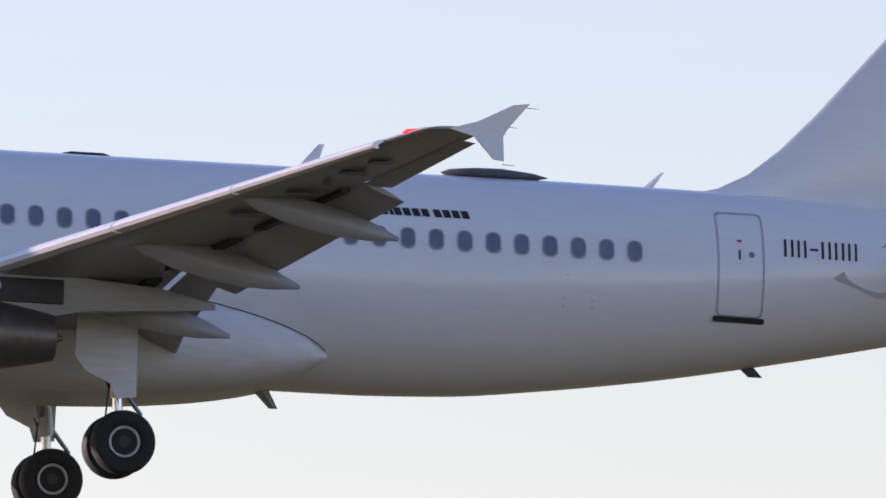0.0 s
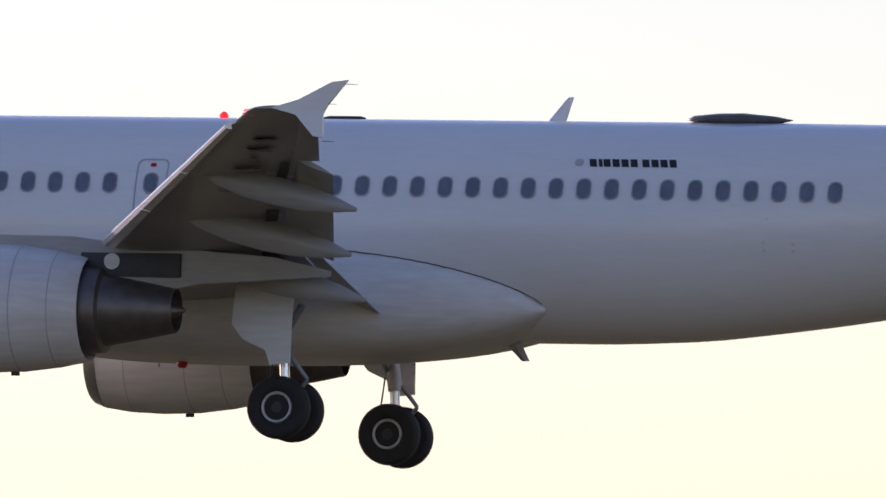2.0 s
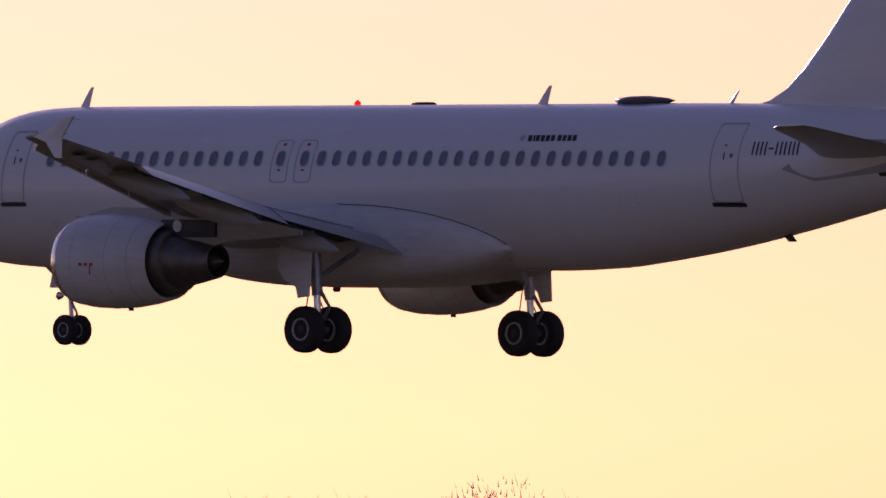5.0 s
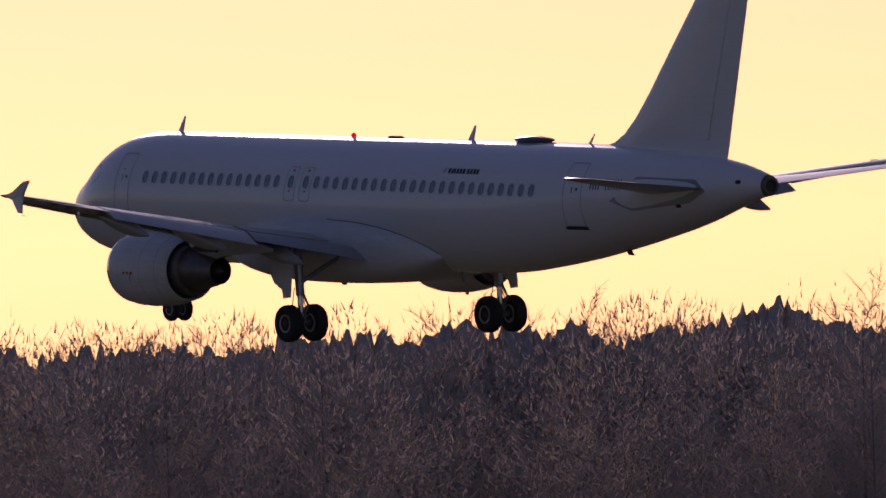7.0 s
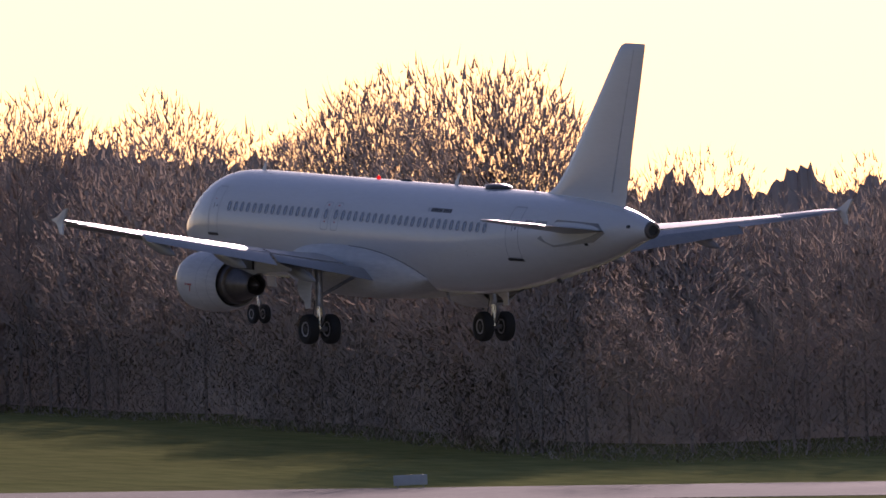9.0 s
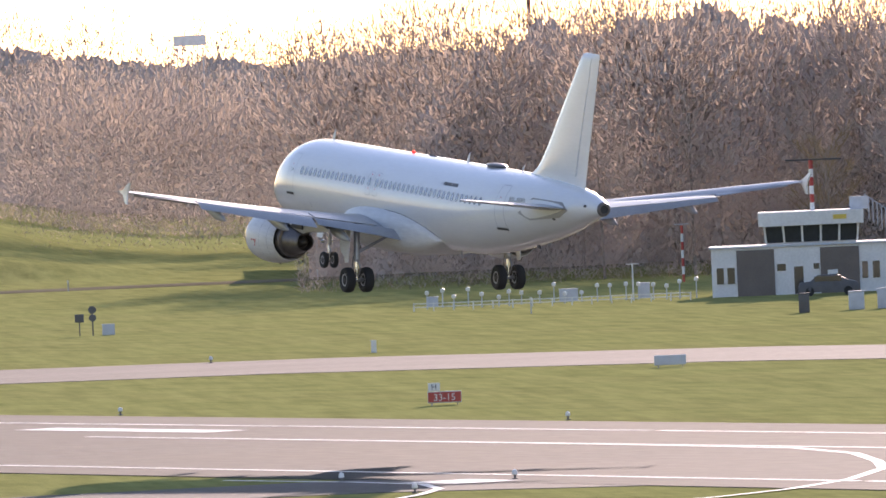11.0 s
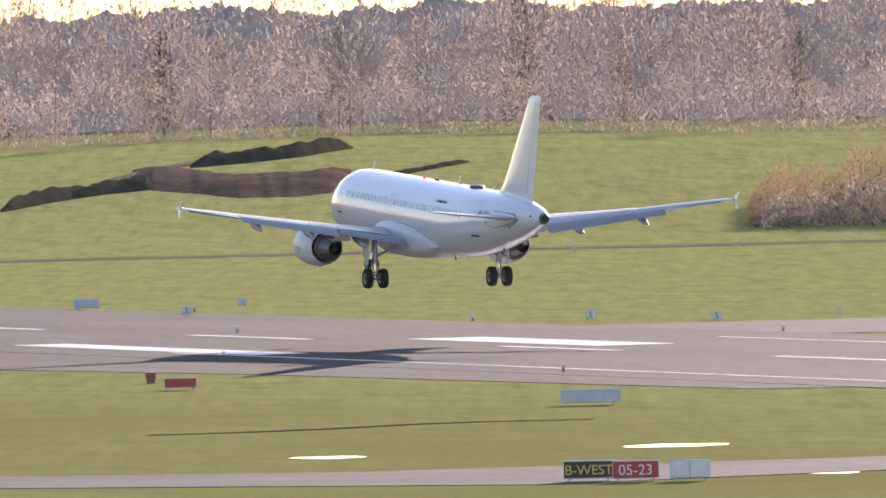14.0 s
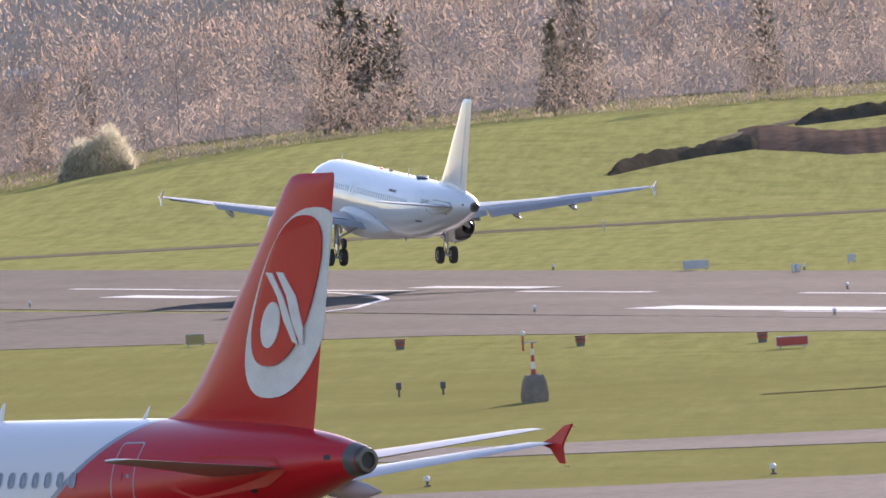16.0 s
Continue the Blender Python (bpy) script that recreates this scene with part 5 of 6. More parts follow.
# signal head beside the cabinet
r_ = tagged(new("signal_head"), "dark round signal head and square board on posts", "signal")
r_.matrix_basis = facing(-1034, 415)
part("stem", rod((0.25, 0, -0.1), (0.25, 0, 1.9), 0.05, 0.05, 8), DARKBOX, r_)
part("lamp", turned([(-0.1, 0.27), (0.1, 0.27)], 18, "y", at=(0.25, -0.05, 1.75)), DARKBOX, r_)
part("lamp", turned([(-0.1, 0.25), (0.1, 0.25)], 18, "y", at=(0.25, -0.05, 1.2)), DARKBOX, r_)
part("stem", rod((-0.65, 0, -0.1), (-0.65, 0, 1.2), 0.04, 0.04, 8), DARKBOX, r_)
part("board", box(0.62, 0.08, 0.56, (-0.65, -0.04, 1.2), 0.02), DARKBOX, r_)


def banded_mast(name, label, x, y, h, r, bands, lamp=True):
    root = tagged(new(name), label, "mast")
    root.matrix_basis = facing(x, y, None, False)
    z0 = -0.3
    for i in range(bands):
        z1 = h * (i + 1) / bands
        f0, f1 = 1 - 0.55 * max(0, z0) / h, 1 - 0.55 * z1 / h
        part("mast_section", turned([(z0, r * f0), (z1, r * f1)], 14, "z"), SIGNRED if (bands - i) % 2 else SIGNWHT, root)
        if (bands - i) % 2 == 0:
            part("bracket_arm", box(1.05, 0.16, 0.26, (0.42, -r * f1 - 0.05, z1 - 0.55 * (z1 - z0)), 0.03), GREYBOX, root)
            part("collar", turned([(z0, r * f0 * 1.25), (z1, r * f1 * 1.25)], 14, "z"), SIGNWHT, root)
        z0 = z1
    if lamp:
        part("obstruction_lamp", turned([(h - 0.1, 0.07), (h + 0.4, 0.12), (h + 0.5, 0.22), (h + 0.75, 0.2), (h + 0.85, 0.05)], 12, "z"), NAVRED, root, "glowing red obstruction lamp")
    return root


p_ = polar(58.76, 800)
banded_mast("obstruction_mast", "tall red and white banded obstruction mast with a red lamp", p_.x, p_.y, 11.4, 0.62, 6)
# wind and light mast in the near grass
r_ = tagged(new("wind_mast"), "short red and white mast with lamp on a stone footing", "mast")
r_.matrix_basis = facing(-721, 212)
bm = turned([(-0.1, 0.62), (0.3, 0.66), (0.9, 0.58), (1.25, 0.44), (1.32, 0.1)], 11, "z")
for v in bm.verts:
    v.co *= 1 + 0.10 * noise.noise(v.co * 3)
part("footing", bm, STONE, r_, "rough weathered stone footing")
for i, (a, b) in enumerate(((1.25, 1.55), (1.55, 1.9), (1.9, 2.2), (2.2, 2.5), (2.5, 2.8))):
    part("mast_section", rod((0, 0, a), (0, 0, b), 0.13 - 0.02 * i, 0.12 - 0.02 * i, 10), SIGNRED if i % 2 == 0 else SIGNWHT, r_)
part("crossbar", box(0.75, 0.06, 0.06, (-0.15, 0, 2.8), 0.01), GREYBOX, r_)
part("lamp_stem", rod((-0.42, 0, 2.4), (-0.42, 0, 3.15), 0.05, 0.05, 8), ORANGE, r_)
part("lamp", turned([(3.1, 0.05), (3.15, 0.11), (3.3, 0.11), (3.36, 0.03)], 12, "z", at=(-0.42, 0, 0)), SIGNWHT, r_)

# slender masts beyond the woods
def lattice_mast(x, y, h, w):
    root = tagged(new("lattice_mast"), "slender dark lattice radio mast with red and white bands", "mast")
    root.matrix_basis = facing(x, y, None, False)
    for i in range(3):
        a = 2.09 * i
        part("upright", rod((w * math.cos(a), w * math.sin(a), -0.3), (w * math.cos(a), w * math.sin(a), h), 0.09, 0.07, 6), ORANGE, root)
    for k_ in range(int(h / 2.2)):
        for i in range(3):
            a, b = 2.09 * i, 2.09 * (i + 1)
            part("brace", rod((w * math.cos(a), w * math.sin(a), 2.2 * k_), (w * math.cos(b), w * math.sin(b), 2.2 * k_ + 1.8), 0.05, 0.05, 5), DARKM, root)
    return root


p_ = polar(56.92, 1700)
lattice_mast(p_.x, p_.y, EYE_Z - ground_z(p_.x, p_.y) + 1700 * math.tan(radians(0.39)), 0.16)
p_ = polar(66.56, 1700)
lattice_mast(p_.x, p_.y, EYE_Z + 1700 * math.tan(radians(0.47)), 0.16)
p_ = polar(67.74, 2050)
r_ = tagged(new("billboard"), "pale flat hoarding above the far trees", "hoarding")
r_.matrix_basis = facing(p_.x, p_.y, 0, False)
part("board", box(4.1, 0.4, 1.3, (0, 0, EYE_Z + 2050 * math.tan(radians(0.07)))), SIGNWHT, r_, smooth=False)
for k_ in (-1, 1):
    part("post", box(0.15, 0.15, 20, (k_ * 1.6, 0.3, 10)), GREYBOX, r_, smooth=False)

# ---- radar tower with its turning aerial ----
p_ = polar(59.758, 2000)
TW_TOP = EYE_Z + 2000 * math.tan(radians(0.305))
tower = tagged(new("radar_tower"), "grey concrete radar tower flaring to a railed gallery", "tower")
tower.matrix_basis = facing(p_.x, p_.y, 0, False)
TW_BASE = ground_z(p_.x, p_.y)


def ngon(z, w, n_=8):
    return [Vector((w * math.cos(math.pi * (2 * i + 1) / n_), w * math.sin(math.pi * (2 * i + 1) / n_), z)) for i in range(n_)]


part("shaft", loft([ngon(TW_BASE - 1, 2.95), ngon(TW_TOP - 13, 2.95), ngon(TW_TOP - 7, 3.4), ngon(TW_TOP, 4.15)]), CLAD, tower, smooth=False)
part("glazed_band", loft([ngon(TW_TOP, 4.05), ngon(TW_TOP + 0.75, 4.1)]), BROWNPANEL, tower, "dark recessed band", smooth=False)
part("parapet", loft([ngon(TW_TOP + 0.75, 4.4), ngon(TW_TOP + 2.5, 4.6)]), CLAD, tower, smooth=False)
for k_ in (-0.55, 2.5):
    part("wall_light", box(0.24, 0.2, 0.40, (k_, -4.0, TW_TOP + 0.35)), SIGNWHT, tower, smooth=False)
for z, w in ((2.5, 4.5), (3.2, 4.55), (3.8, 4.6)):
    pts = ngon(TW_TOP + z, w)
    for a, b in zip(pts, pts[1:] + pts[:1]):
        part("rail", rod(a, b, 0.05, 0.05, 5), DARKM, tower)
for p0, p1 in zip(ngon(TW_TOP + 2.4, 4.5), ngon(TW_TOP + 5.2, 4.75)):
    part("post", rod(p0, p1, 0.06, 0.04, 5), DARKM, tower)
for k_ in (-2.0, -0.9, 0.9, 2.0):
    part("post", rod((k_, -0.8, TW_TOP + 2.4), (k_, -0.8, TW_TOP + (5.4 if abs(k_) > 1.5 else 3.8)), 0.09, 0.09, 6), DARKM, tower)
part("platform", box(4.3, 2.4, 0.22, (0, 0, TW_TOP + 3.8)), DARKM, tower, smooth=False)
for z in (4.3, 4.75, 5.2):
    part("rail", rod((-2, -0.9, TW_TOP + z), (2, -0.9, TW_TOP + z), 0.05, 0.05, 5), DARKM, tower)
part("pedestal", turned([(TW_TOP + 2.4, 0.30), (TW_TOP + 5.2, 0.22), (TW_TOP + 5.4, 0.5), (TW_TOP + 6.1, 0.45), (TW_TOP + 6.2, 0.15)], 14, "z"), DARKM, tower)
RADAR = pose(0, 0, TW_TOP + 6.55)
radar_antenna = part("radar_antenna", box(8.0, 0.5, 0.32, (0, 0, 0), 0.1, box(1.2, 0.5, 0.4, (0, 0, -0.25))), DARKM, tower, "dark bar aerial, turning")
radar_antenna.matrix_basis = RADAR

# ---- airfield station building ----
st_ = tagged(new("station_building"), "low white airfield station with a glazed control cabin and dark panels", "building")
st_.matrix_basis = facing(-1062, 476) @ pose(4.0, 0, 0)
part("wall", box(12.9, 8, 3.45, (0.30, 4, 1.68)), WALLWHT, st_, smooth=False)
for x0, x1 in ((-4.35, -1.67), (1.6, 4.36)):
    part("dark_panel", box(x1 - x0, 0.12, 3.30, ((x0 + x1) / 2, -0.03, 1.62)), BROWNPANEL, st_, "dark brown wall panel", smooth=False)
part("roof", box(13.2, 8.4, 0.14, (0.30, 4.0, 3.48), 0.03), GREYBOX, st_, smooth=False)
for x, z, w, h in ((-5.55, 1.5, 0.50, 1.15), (-4.78, 1.5, 0.52, 1.15), (0.03, 1.0, 0.66, 1.95), (4.75, 1.55, 0.42, 1.2), (5.55, 1.55, 0.5, 1.2), (-1.18, 1.95, 0.62, 0.5), (1.30, 1.95, 0.4, 0.4)):
    wn_ = part("window", box(w + 0.12, 0.1, h + 0.12, (x, -0.02, z)), SIGNWHT, st_, smooth=False)
    part("pane", box(w, 0.04, h, (x, -0.08, z)), GLASS, wn_, smooth=False)
part("notice", box(0.72, 0.03, 0.45, (2.45, -0.11, 1.42)), SIGNWHT, st_, "small white notice", smooth=False)
# control cabin with outward-leaning glazing
rr = [[Vector((1.05 + a * w, b, z)) for a, b in ((-1, 0.3), (1, 0.3), (1, 6), (-1, 6))] for z, w in ((3.5, 3.15), (3.72, 3.2))]
cab = part("control_cabin", loft(rr), WALLWHT, st_, smooth=False)
part("cabin_roof", box(7.5, 7.0, 1.0, (1.05, 2.9, 5.38), 0.05), WALLWHT, cab, smooth=False)
for i in range(5):
    part("pane", box(1.18, 0.05, 1.22, (1.05 + 1.32 * (i - 2), 0.06, 4.30), turn=pose(0, 0, 0, 14)), GLASS, cab, smooth=False)
for i in range(6):
    part("mullion", box(0.15, 0.14, 1.28, (1.05 + 1.32 * (i - 2.5), 0.0, 4.30), turn=pose(0, 0, 0, 14, (i - 2.5) * 2.2)), SIGNWHT, cab, smooth=False)
part("cabin_core", box(5.9, 5, 1.3, (1.05, 3.4, 4.30)), BROWNPANEL, cab, smooth=False)
part("roof_sign", box(0.95, 0.05, 0.32, (3.1, -0.63, 5.40)), SIGNYEL, cab, "small yellow panel", smooth=False)
part("stair_enclosure", box(1.3, 1.2, 0.9, (4.5, 1.5, 6.32)), GREYBOX, cab, smooth=False)
for i in range(5):
    part("stair_rail", rod((5.2 + 0.3 * i, 0.5, 6.7 - 0.22 * i), (5.2 + 0.3 * i, 0.5, 5.2 - 0.3 * i), 0.04, 0.04, 5), GREYBOX, cab)
part("stair_rail", rod((4.9, 0.5, 6.9), (6.6, 0.5, 5.7), 0.05, 0.05, 6), GREYBOX, cab)
for i in range(6):
    part("mast_section", rod((1.2, 2, 5.85 + 0.6 * i), (1.2, 2, 6.45 + 0.6 * i), 0.16, 0.16, 8), SIGNRED if i % 2 else SIGNWHT, st_)
part("aerial_bar", box(4.0, 0.1, 0.12, (1.4, 2, 9.50), 0.02), DARKM, st_)
part("carport_back", box(4.2, 0.2, 2.5, (8.9, 5.6, 1.25)), BROWNPANEL, st_, "dark back wall", smooth=False)
part("carport_roof", box(4.6, 6, 0.2, (9.0, 3.2, 2.65), 0.04), GREYBOX, st_, smooth=False)
for x in (7.1, 9.1, 11.1):
    part("carport_post", box(0.16, 0.16, 2.6, (x, 0.5, 1.3)), DARKM, st_, smooth=False)
# red trailer under the carport and pale yard beside it
tr_ = tagged(new("trailer"), "small red equipment trailer parked under the carport", "trailer")
tr_.matrix_basis = st_.matrix_basis @ pose(9.7, 2.0, 0)
part("trailer_body", box(1.5, 2.2, 1.0, (0, 0, 0.95), 0.06), SIGNRED, tr_)
part("side_panel", box(0.9, 0.04, 0.5, (0, -1.11, 1.0), 0.01), GREYBOX, tr_, smooth=False)
for x in (-0.72, 0.72):
    part("wheel", turned([(-0.1, 0.18), (-0.11, 0.30), (0.11, 0.30), (0.1, 0.18)], 18, "x", at=(x, 0, 0.30)), RUBBER, tr_)
yard = [(st_.matrix_basis @ Vector(p)).xy for p in ((8.0, -6, 0), (16.5, -8, 0), (17.5, 14, 0), (8.0, 12, 0))]
sheet("gravel_yard", [tuple(p) for p in yard], TRACK, "pale gravel yard beside the station", 0.03)
# row of small weather instruments in the grass
for i in range(20):
    h = 0.5 + 0.75 * float(rng.random())
    r_ = tagged(new("weather_instrument"), "small white weather instrument on a post in the grass", "instrument", "weather instruments")
    r_.matrix_basis = st_.matrix_basis @ pose(-7.6 - 1.02 * i + 0.5 * float(rng.random()), 1 + 9 * float(rng.random()), 0)
    part("stem", rod((0, 0, -0.1), (0, 0, h), 0.05, 0.04, 8), GREYBOX, r_)
    part("sensor_head", turned([(h, 0.05), (h + 0.05, 0.15), (h + 0.25, 0.15), (h + 0.32, 0.04)], 12, "z"), SIGNWHT, r_)
r_ = tagged(new("weather_mast"), "thin white weather mast with a crossbar", "mast")
r_.matrix_basis = st_.matrix_basis @ pose(-11.8, 3, 0)
part("stem", rod((0, 0, -0.1), (0, 0, 2.6), 0.07, 0.05, 8), SIGNWHT, r_)
part("crossbar", box(0.95, 0.07, 0.07, (0, 0, 2.6), 0.01), SIGNWHT, r_)
fence_ = tagged(new("low_fence"), "low white post-and-rail fence round the weather instruments", "fence")
fence_.matrix_basis = st_.matrix_basis @ pose(-17.5, -6, 0)
for i in range(15):
    part("post", box(0.08, 0.08, 0.62, (-9.8 + 1.4 * i, 0, 0.28)), SIGNWHT, fence_, smooth=False)
for z in (0.30, 0.54):
    part("rail", box(19.7, 0.05, 0.06, (0, 0, z)), SIGNWHT, fence_, smooth=False)
# parked car
car = tagged(new("car"), "dark car parked in front of the station", "car")
car.matrix_basis = facing(-1050, 474.5) @ pose(2.5, 0, 0)
rr = []
for x, z0, z1, w in ((-2.15, 0.35, 0.70, 0.78), (-2.05, 0.28, 0.95, 0.84), (-1.3, 0.25, 1.02, 0.88), (-0.75, 0.25, 1.46, 0.80), (0.6, 0.25, 1.50, 0.80), (1.35, 0.25, 1.08, 0.86), (2.0, 0.28, 0.92, 0.84), (2.15, 0.4, 0.7, 0.76)):
    rr.append([Vector((x, -w, z0)), Vector((x, -w * 1.02, (z0 + z1) / 2)), Vector((x, -w * 0.82, z1)), Vector((x, w * 0.82, z1)), Vector((x, w * 1.02, (z0 + z1) / 2)), Vector((x, w, z0))])
part("car_body", loft(rr), DARKBOX, car)
part("side_glass", box(1.9, 0.03, 0.36, (-0.05, -0.80, 1.2)), GLASS, car, smooth=False)
for x in (-1.35, 1.35):
    for y in (-0.78, 0.78):
        part("wheel", turned([(-0.1, 0.20), (-0.11, 0.30), (0, 0.32), (0.11, 0.30), (0.1, 0.2)], 18, "y", at=(x, y, 0.32)), RUBBER, car)
# wind-mast far left of the station
for x, y in ((-1142, 507),):
    r_ = tagged(new("slim_mast"), "slim red and white mast with a crossbar", "mast")
    r_.matrix_basis = facing(x, y)
    for i in range(7):
        part("mast_section", rod((0, 0, 0.62 * i - 0.05), (0, 0, 0.62 * i + 0.58), 0.11, 0.11, 8), SIGNRED if i % 2 == 0 else SIGNWHT, r_)
    part("crossbar", box(1.1, 0.08, 0.08, (0, 0, 4.4), 0.01), GREYBOX, r_)

# ---- earthworks and shrubs on the hill ----
def berm(name, pts, w, h, label, mat):
    """A rough bank of earth along points of (azimuth, distance)."""
    bm = bmesh.new()
    prev = None
    n_ = 150
    for i in range(n_ + 1):
        a, d = curve_at([(j / (len(pts) - 1), *p) for j, p in enumerate(pts)], i / n_)
        f = min(1, i / 12, (n_ - i) / 12)
        col = []
        for off_, z in ((-w, -0.3), (-w * 0.6, 0.6), (-w * 0.15, 1.0), (w * 0.3, 0.9), (w * 0.7, 0.5), (w, -0.3)):
            q = polar(a, d + off_ * 2.5)
            col.append(bm.verts.new((q.x, q.y, ground_z(q.x, q.y) + (h * f * z if z > 0 else z) * (1 + 0.30 * noise.noise((a * 9, off_, d * 0.02)) + 0.4 * noise.noise((a * 22, off_ * 1.3, 1))))))
        if prev:
            for k_ in range(5):
                bm.faces.new((prev[k_], col[k_], col[k_ + 1], prev[k_ + 1]))
        prev = col
    return tagged(part(name, bm, mat), label, "earth bank", kind="structure")


DARKEARTH = material("dark_turned_earth", (0.10, 0.085, 0.06), 0.95, vary=0.35, scale=0.4, bump=0.1, spec=0.0)
berm("earth_bank_1", ((73.32, 1513), (73.146, 1531), (72.93, 1546), (72.78, 1552)), 2.2, 1.05, "dark bank of turned earth across the grassy hill", DARKEARTH)
berm("earth_bank_2", ((72.66, 1596), (72.45, 1604), (72.3, 1612), (72.09, 1636)), 2.2, 1.15, "dark bank of turned earth high on the grassy hill", DARKEARTH)
berm("earth_bank_3", ((72.86, 1574), (72.64, 1558), (72.46, 1546), (72.3, 1546), (72.10, 1556)), 11.0, 0.9, "reddish brown heaped earth on the grassy hill", EARTH)
berm("earth_bank_4", ((72.15, 1542), (71.87, 1569), (71.69, 1586)), 1.2, 0.35, "narrow earth ridge on the grassy hill", DARKEARTH)
berm("earth_bank_5", ((72.95, 1570), (72.7, 1596), (72.47, 1620)), 1.5, 0.25, "pale worn earth path up the grassy hill", TRACK)

brush("shrubs", 26000, 69.72, 70.72, lambda a: 1432, 55, 6.4, 8.6, PALE, "dense leafless ochre shrubs on the hill slope", 0.05, True)
brush("shrub_shade", 9000, 69.74, 70.7, lambda a: 1428, 20, 4.4, 6.0, TWIG, "low brown stems under the shrubs", 0.06, True)
brush("pale_shrub", 12000, 74.96, 75.22, lambda a: 1690, 10, 5.0, 6.0, BLOSSOM, "pale blossoming shrub at the wood's edge", 0.05, True)
for x, y, h, lab in ((*polar(64.45, 1235).xy, 15.0, "broad bare tree with pale sunlit twigs"), (*polar(65.54, 1215).xy, 11.6, "round pale sunlit bare tree behind the station")):
    t_ = tagged(new("bare_tree"), lab, "tree")
    a_, b_ = placed(bare_tree(rng, 10.0, 22, 8, 7), (0, 0, 0), h, 1.0)
    t_.location = (x, y, ground_z(x, y))
    for nm, arr, mt in (("trunk", a_, BARK), ("crown", b_, PALE)):
        o_ = new(nm, soup(nm, arr, mt))
        o_.parent = t_
for i in range(26):
    az = 57.85 + 0.90 * (i / 17) if i < 18 else 60.1 + 0.09 * (i - 18)
    p_ = polar(az + 0.02 * float(rng.normal()), 955 + 25 * float(rng.random()))
    t_ = tagged(new("bare_tree"), "tall slender leafless tree at the wood's edge", "tree", "tall bare trees")
    t_.location = (p_.x, p_.y, ground_z(p_.x, p_.y))
    a_, b_ = placed(KINDS[i % 7], (0, 0, 0), (16.5 if i < 18 else 14.0) + 3.6 * float(rng.random()), 6.28 * float(rng.random()))
    for nm, arr, mt in (("trunk", a_, BARK), ("crown", b_, TWIG)):
        o_ = new(nm, soup(nm, arr, mt))
        o_.parent = t_

# ---- the parked airliner with the red tail ----
def two_tone():
    """White paint forward, red aft of a slanting border."""
    m = RED.copy()
    m.name = "white_and_red_aircraft_paint"
    n, link = m.node_tree.nodes, m.node_tree.links.new
    b = n["Principled BSDF"]
    old = b.inputs["Base Color"].links[0].from_socket
    tc, sp = n.new("ShaderNodeTexCoord"), n.new("ShaderNodeSeparateXYZ")
    link(tc.outputs["Object"], sp.inputs[0])
    f = n.new("ShaderNodeMath")
    f.operation = "MULTIPLY_ADD"          # a slanting border
    link(sp.outputs["Z"], f.inputs[0])
    f.inputs[1].default_value = 1.35
    link(sp.outputs["X"], f.inputs[2])
    for lim, col in ((-8.55, (0.30, 0.32, 0.38)), (-8.30, (0.78, 0.78, 0.79))):
        g = n.new("ShaderNodeMath")
        g.operation = "GREATER_THAN"
        link(f.outputs[0], g.inputs[0])
        g.inputs[1].default_value = lim
        mx = n.new("ShaderNodeMix")
        mx.data_type = "RGBA"
        link(g.outputs[0], mx.inputs[0]); link(old, mx.inputs[6])
        mx.inputs[7].default_value = (*col, 1)
        old = mx.outputs[2]
    link(old, b.inputs["Base Color"])
    return m


red_jet = build_airliner("parked_airliner", "parked airliner, white cabin, red rear body and white-emblemed red fin", two_tone(), RED, RED, REDM, flaps=False, windows=False)


def on_fin(pts, name, mat, out):
    """A plate on the fin's left face: outline of (s, z)."""
    bm = bmesh.new()
    def y(s, z):
        le, te = 31.1 + (z - 2.9) * 0.765, 35.55 + (z - 2.0) * 0.23
        u = min(0.98, max(0.02, (s - le) / (te - le)))
        return (te - le) * 5 * 0.09 * (0.2969 * math.sqrt(u) - 0.126 * u - 0.3516 * u**2 + 0.2843 * u**3 - 0.1015 * u**4) + out
    pts = [(min(s, 35.52 + (z - 2.0) * 0.23), z) for s, z in pts]
    f = bm.faces.new([bm.verts.new((18 - s, y(s, z), z)) for s, z in pts])
    r = bmesh.ops.extrude_face_region(bm, geom=[f])
    bmesh.ops.translate(bm, verts=[v for v in r["geom"] if isinstance(v, bmesh.types.BMVert)], vec=(0, -0.03, 0))
    return part(name, bm, mat, red_jet, "plain emblem shape on the fin", smooth=False)


def oval(cs, cz, a, b, lean, n_=40, k_=2.4):
    o_ = []
    for i in range(n_):
        t = 2 * math.pi * i / n_
        c, s = math.cos(t), math.sin(t)
        z = b * math.copysign(abs(s) ** (2 / k_), s)
        o_.append((cs + a * math.copysign(abs(c) ** (2 / k_), c) + lean * z, cz + z))
    return o_


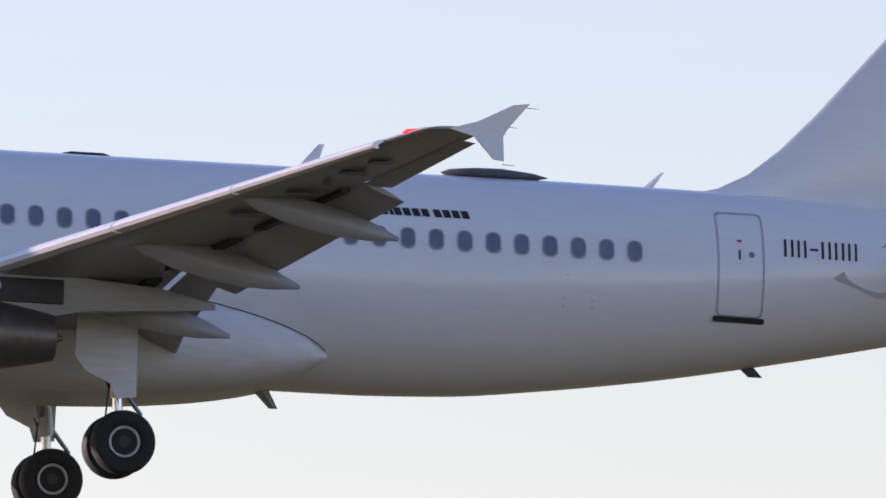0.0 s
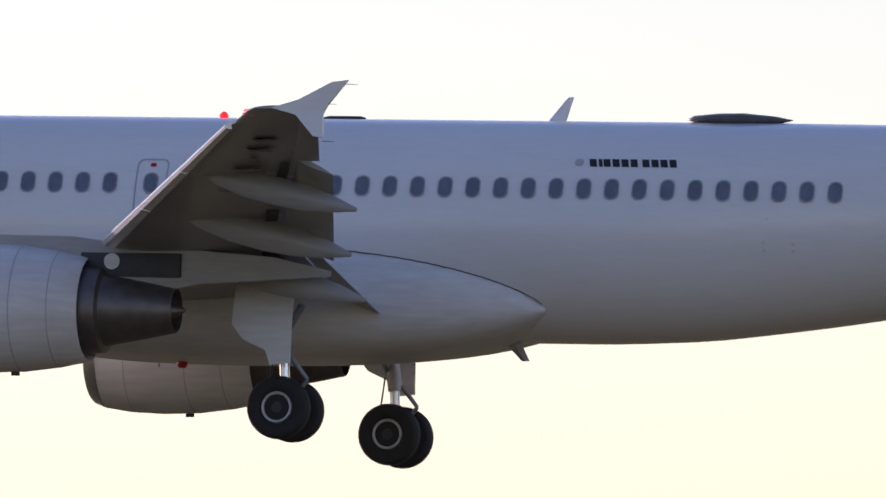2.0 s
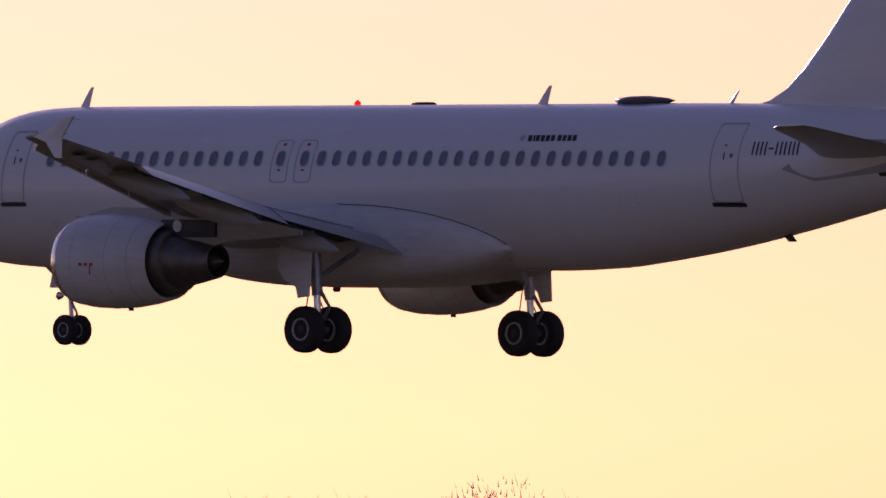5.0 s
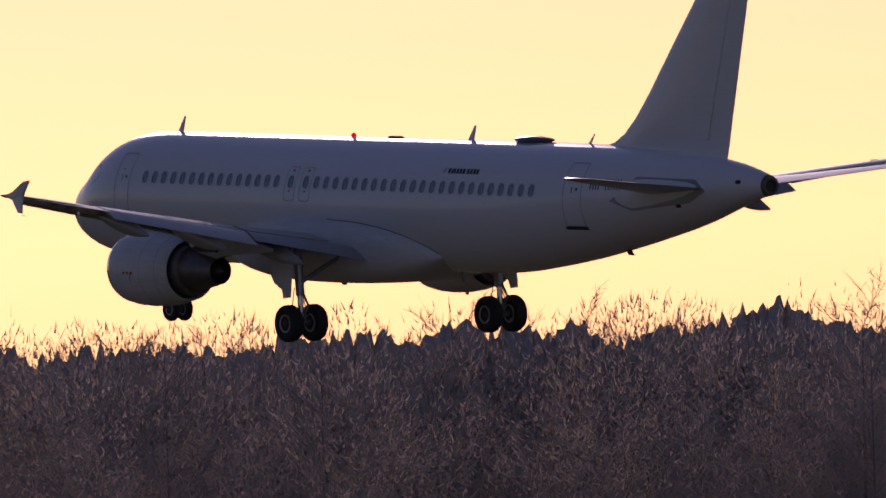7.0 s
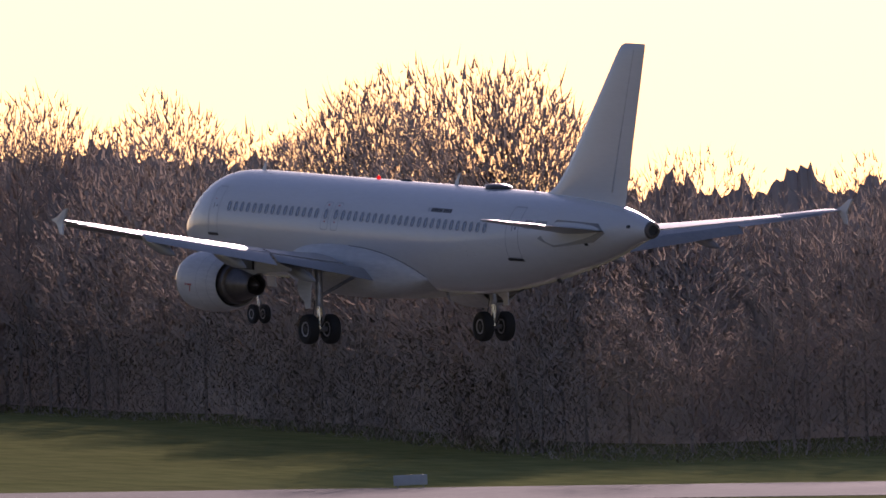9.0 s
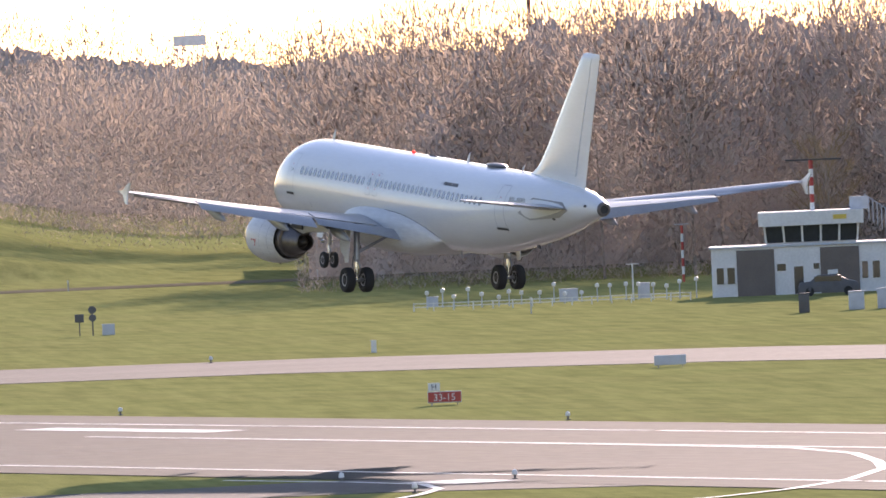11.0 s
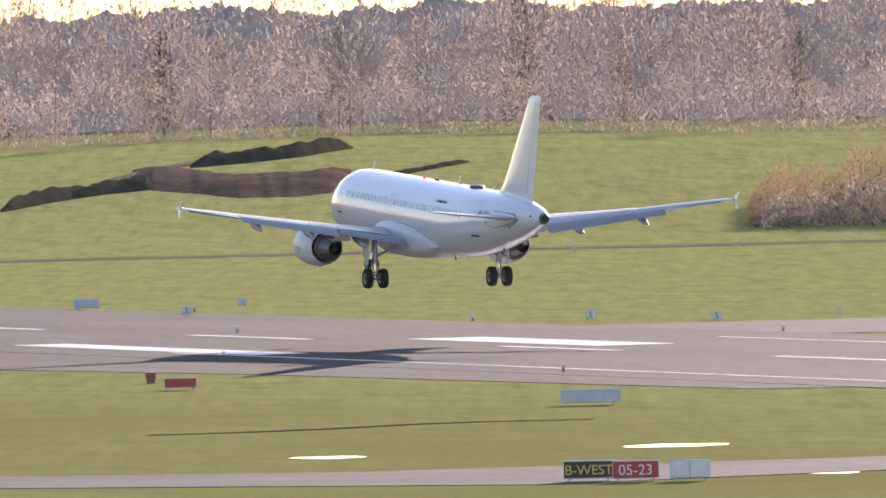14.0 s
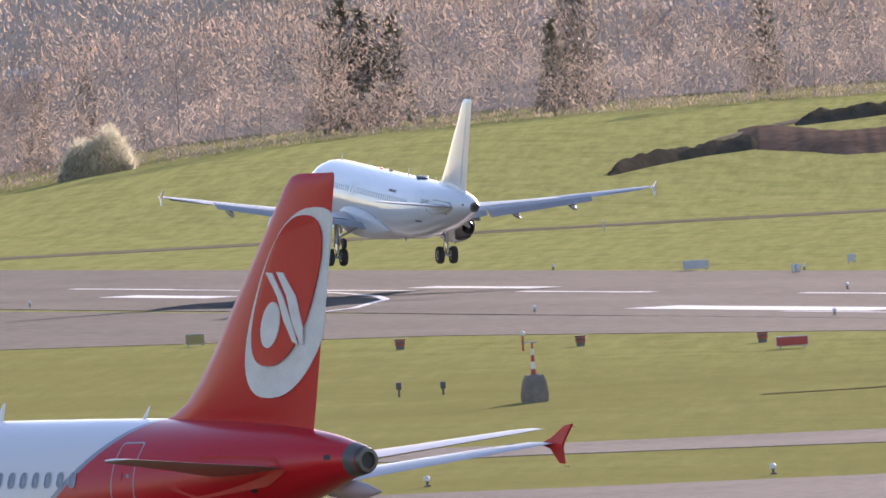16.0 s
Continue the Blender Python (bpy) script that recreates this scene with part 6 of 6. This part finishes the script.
on_fin(oval(34.88, 4.80, 1.55, 2.30, 0.48), "emblem_field", SIGNWHT, 0.02)
on_fin(oval(34.74, 5.10, 1.10, 1.82, 0.49), "emblem_ground", RED, 0.075)
on_fin(oval(34.08, 4.28, 0.36, 0.56, 0.30, 30, 2.0), "emblem_dot", SIGNWHT, 0.10)
for off_ in (0.0, 0.62):
    on_fin([(34.00 + off_ * 0.72, 5.56), (34.26 + off_ * 0.72, 5.54), (34.66 + off_ * 0.78, 4.95), (34.95 + off_ * 0.60, 4.25), (35.10 + off_ * 0.30, 3.78), (34.90 + off_ * 0.42, 3.86), (34.62 + off_ * 0.5, 4.38), (34.42 + off_ * 0.6, 4.98)], "emblem_stripe", SIGNWHT, 0.10)
PARKED = pose(-401.9, 99.5, 2.57 + 4.185, 0, 0, 199.6)
red_jet.matrix_basis = PARKED


# ---- motion ----
BANK = [1.69, 1.13, 0.55, 1.08, 1.81, 1.86, 1.86, 2.33, 2.55, 2.33, 1.89, 1.32, 0.72, 0.22, -0.05, 0.8, 1.14, 1.38, 1.57, 1.7, 1.73, 1.59, 1.67, 1.16, 0.54, 0.13, -0.41, -0.39, 0.54, 1.17, 1.56, 1.83, 2.06]
PITCH = [2.52, 2.36, 2.19, 2.03, 1.91, 1.84, 1.82, 1.76, 1.75, 1.83, 1.98, 2.15, 2.34, 2.5, 2.61, 2.57, 2.67, 2.83, 3.12, 3.48, 3.84, 4.19, 4.34, 4.47, 4.46, 4.54, 4.32, 3.91, 3.06, 3.12, 3.53, 3.74, 3.94]


def jet_pose(t, bank, pitch):
    u = (t - 8) / 8
    x = -493.683 - 557.873 * u - 7.287 * u**2 + 2.640 * u**3
    y = 295.452 - 0.651 * u
    z = EYE_Z - 1.207 - 17.684 * u + 5.902 * u**2 + 0.372 * u**3 + 0.066 * u**4
    return pose(x, y, z, bank, -pitch, 180 - 0.165 + 0.300 * u)


def motions():
    walk(jet, [(0.5 * i, jet_pose(0.5 * i, b, p)) for i, (b, p) in enumerate(zip(BANK, PITCH))])
    walk(radar_antenna, [(0.2 * i, RADAR @ pose(0, 0, 0, 0, 0, 72 * i - 72)) for i in range(81)])


motions()
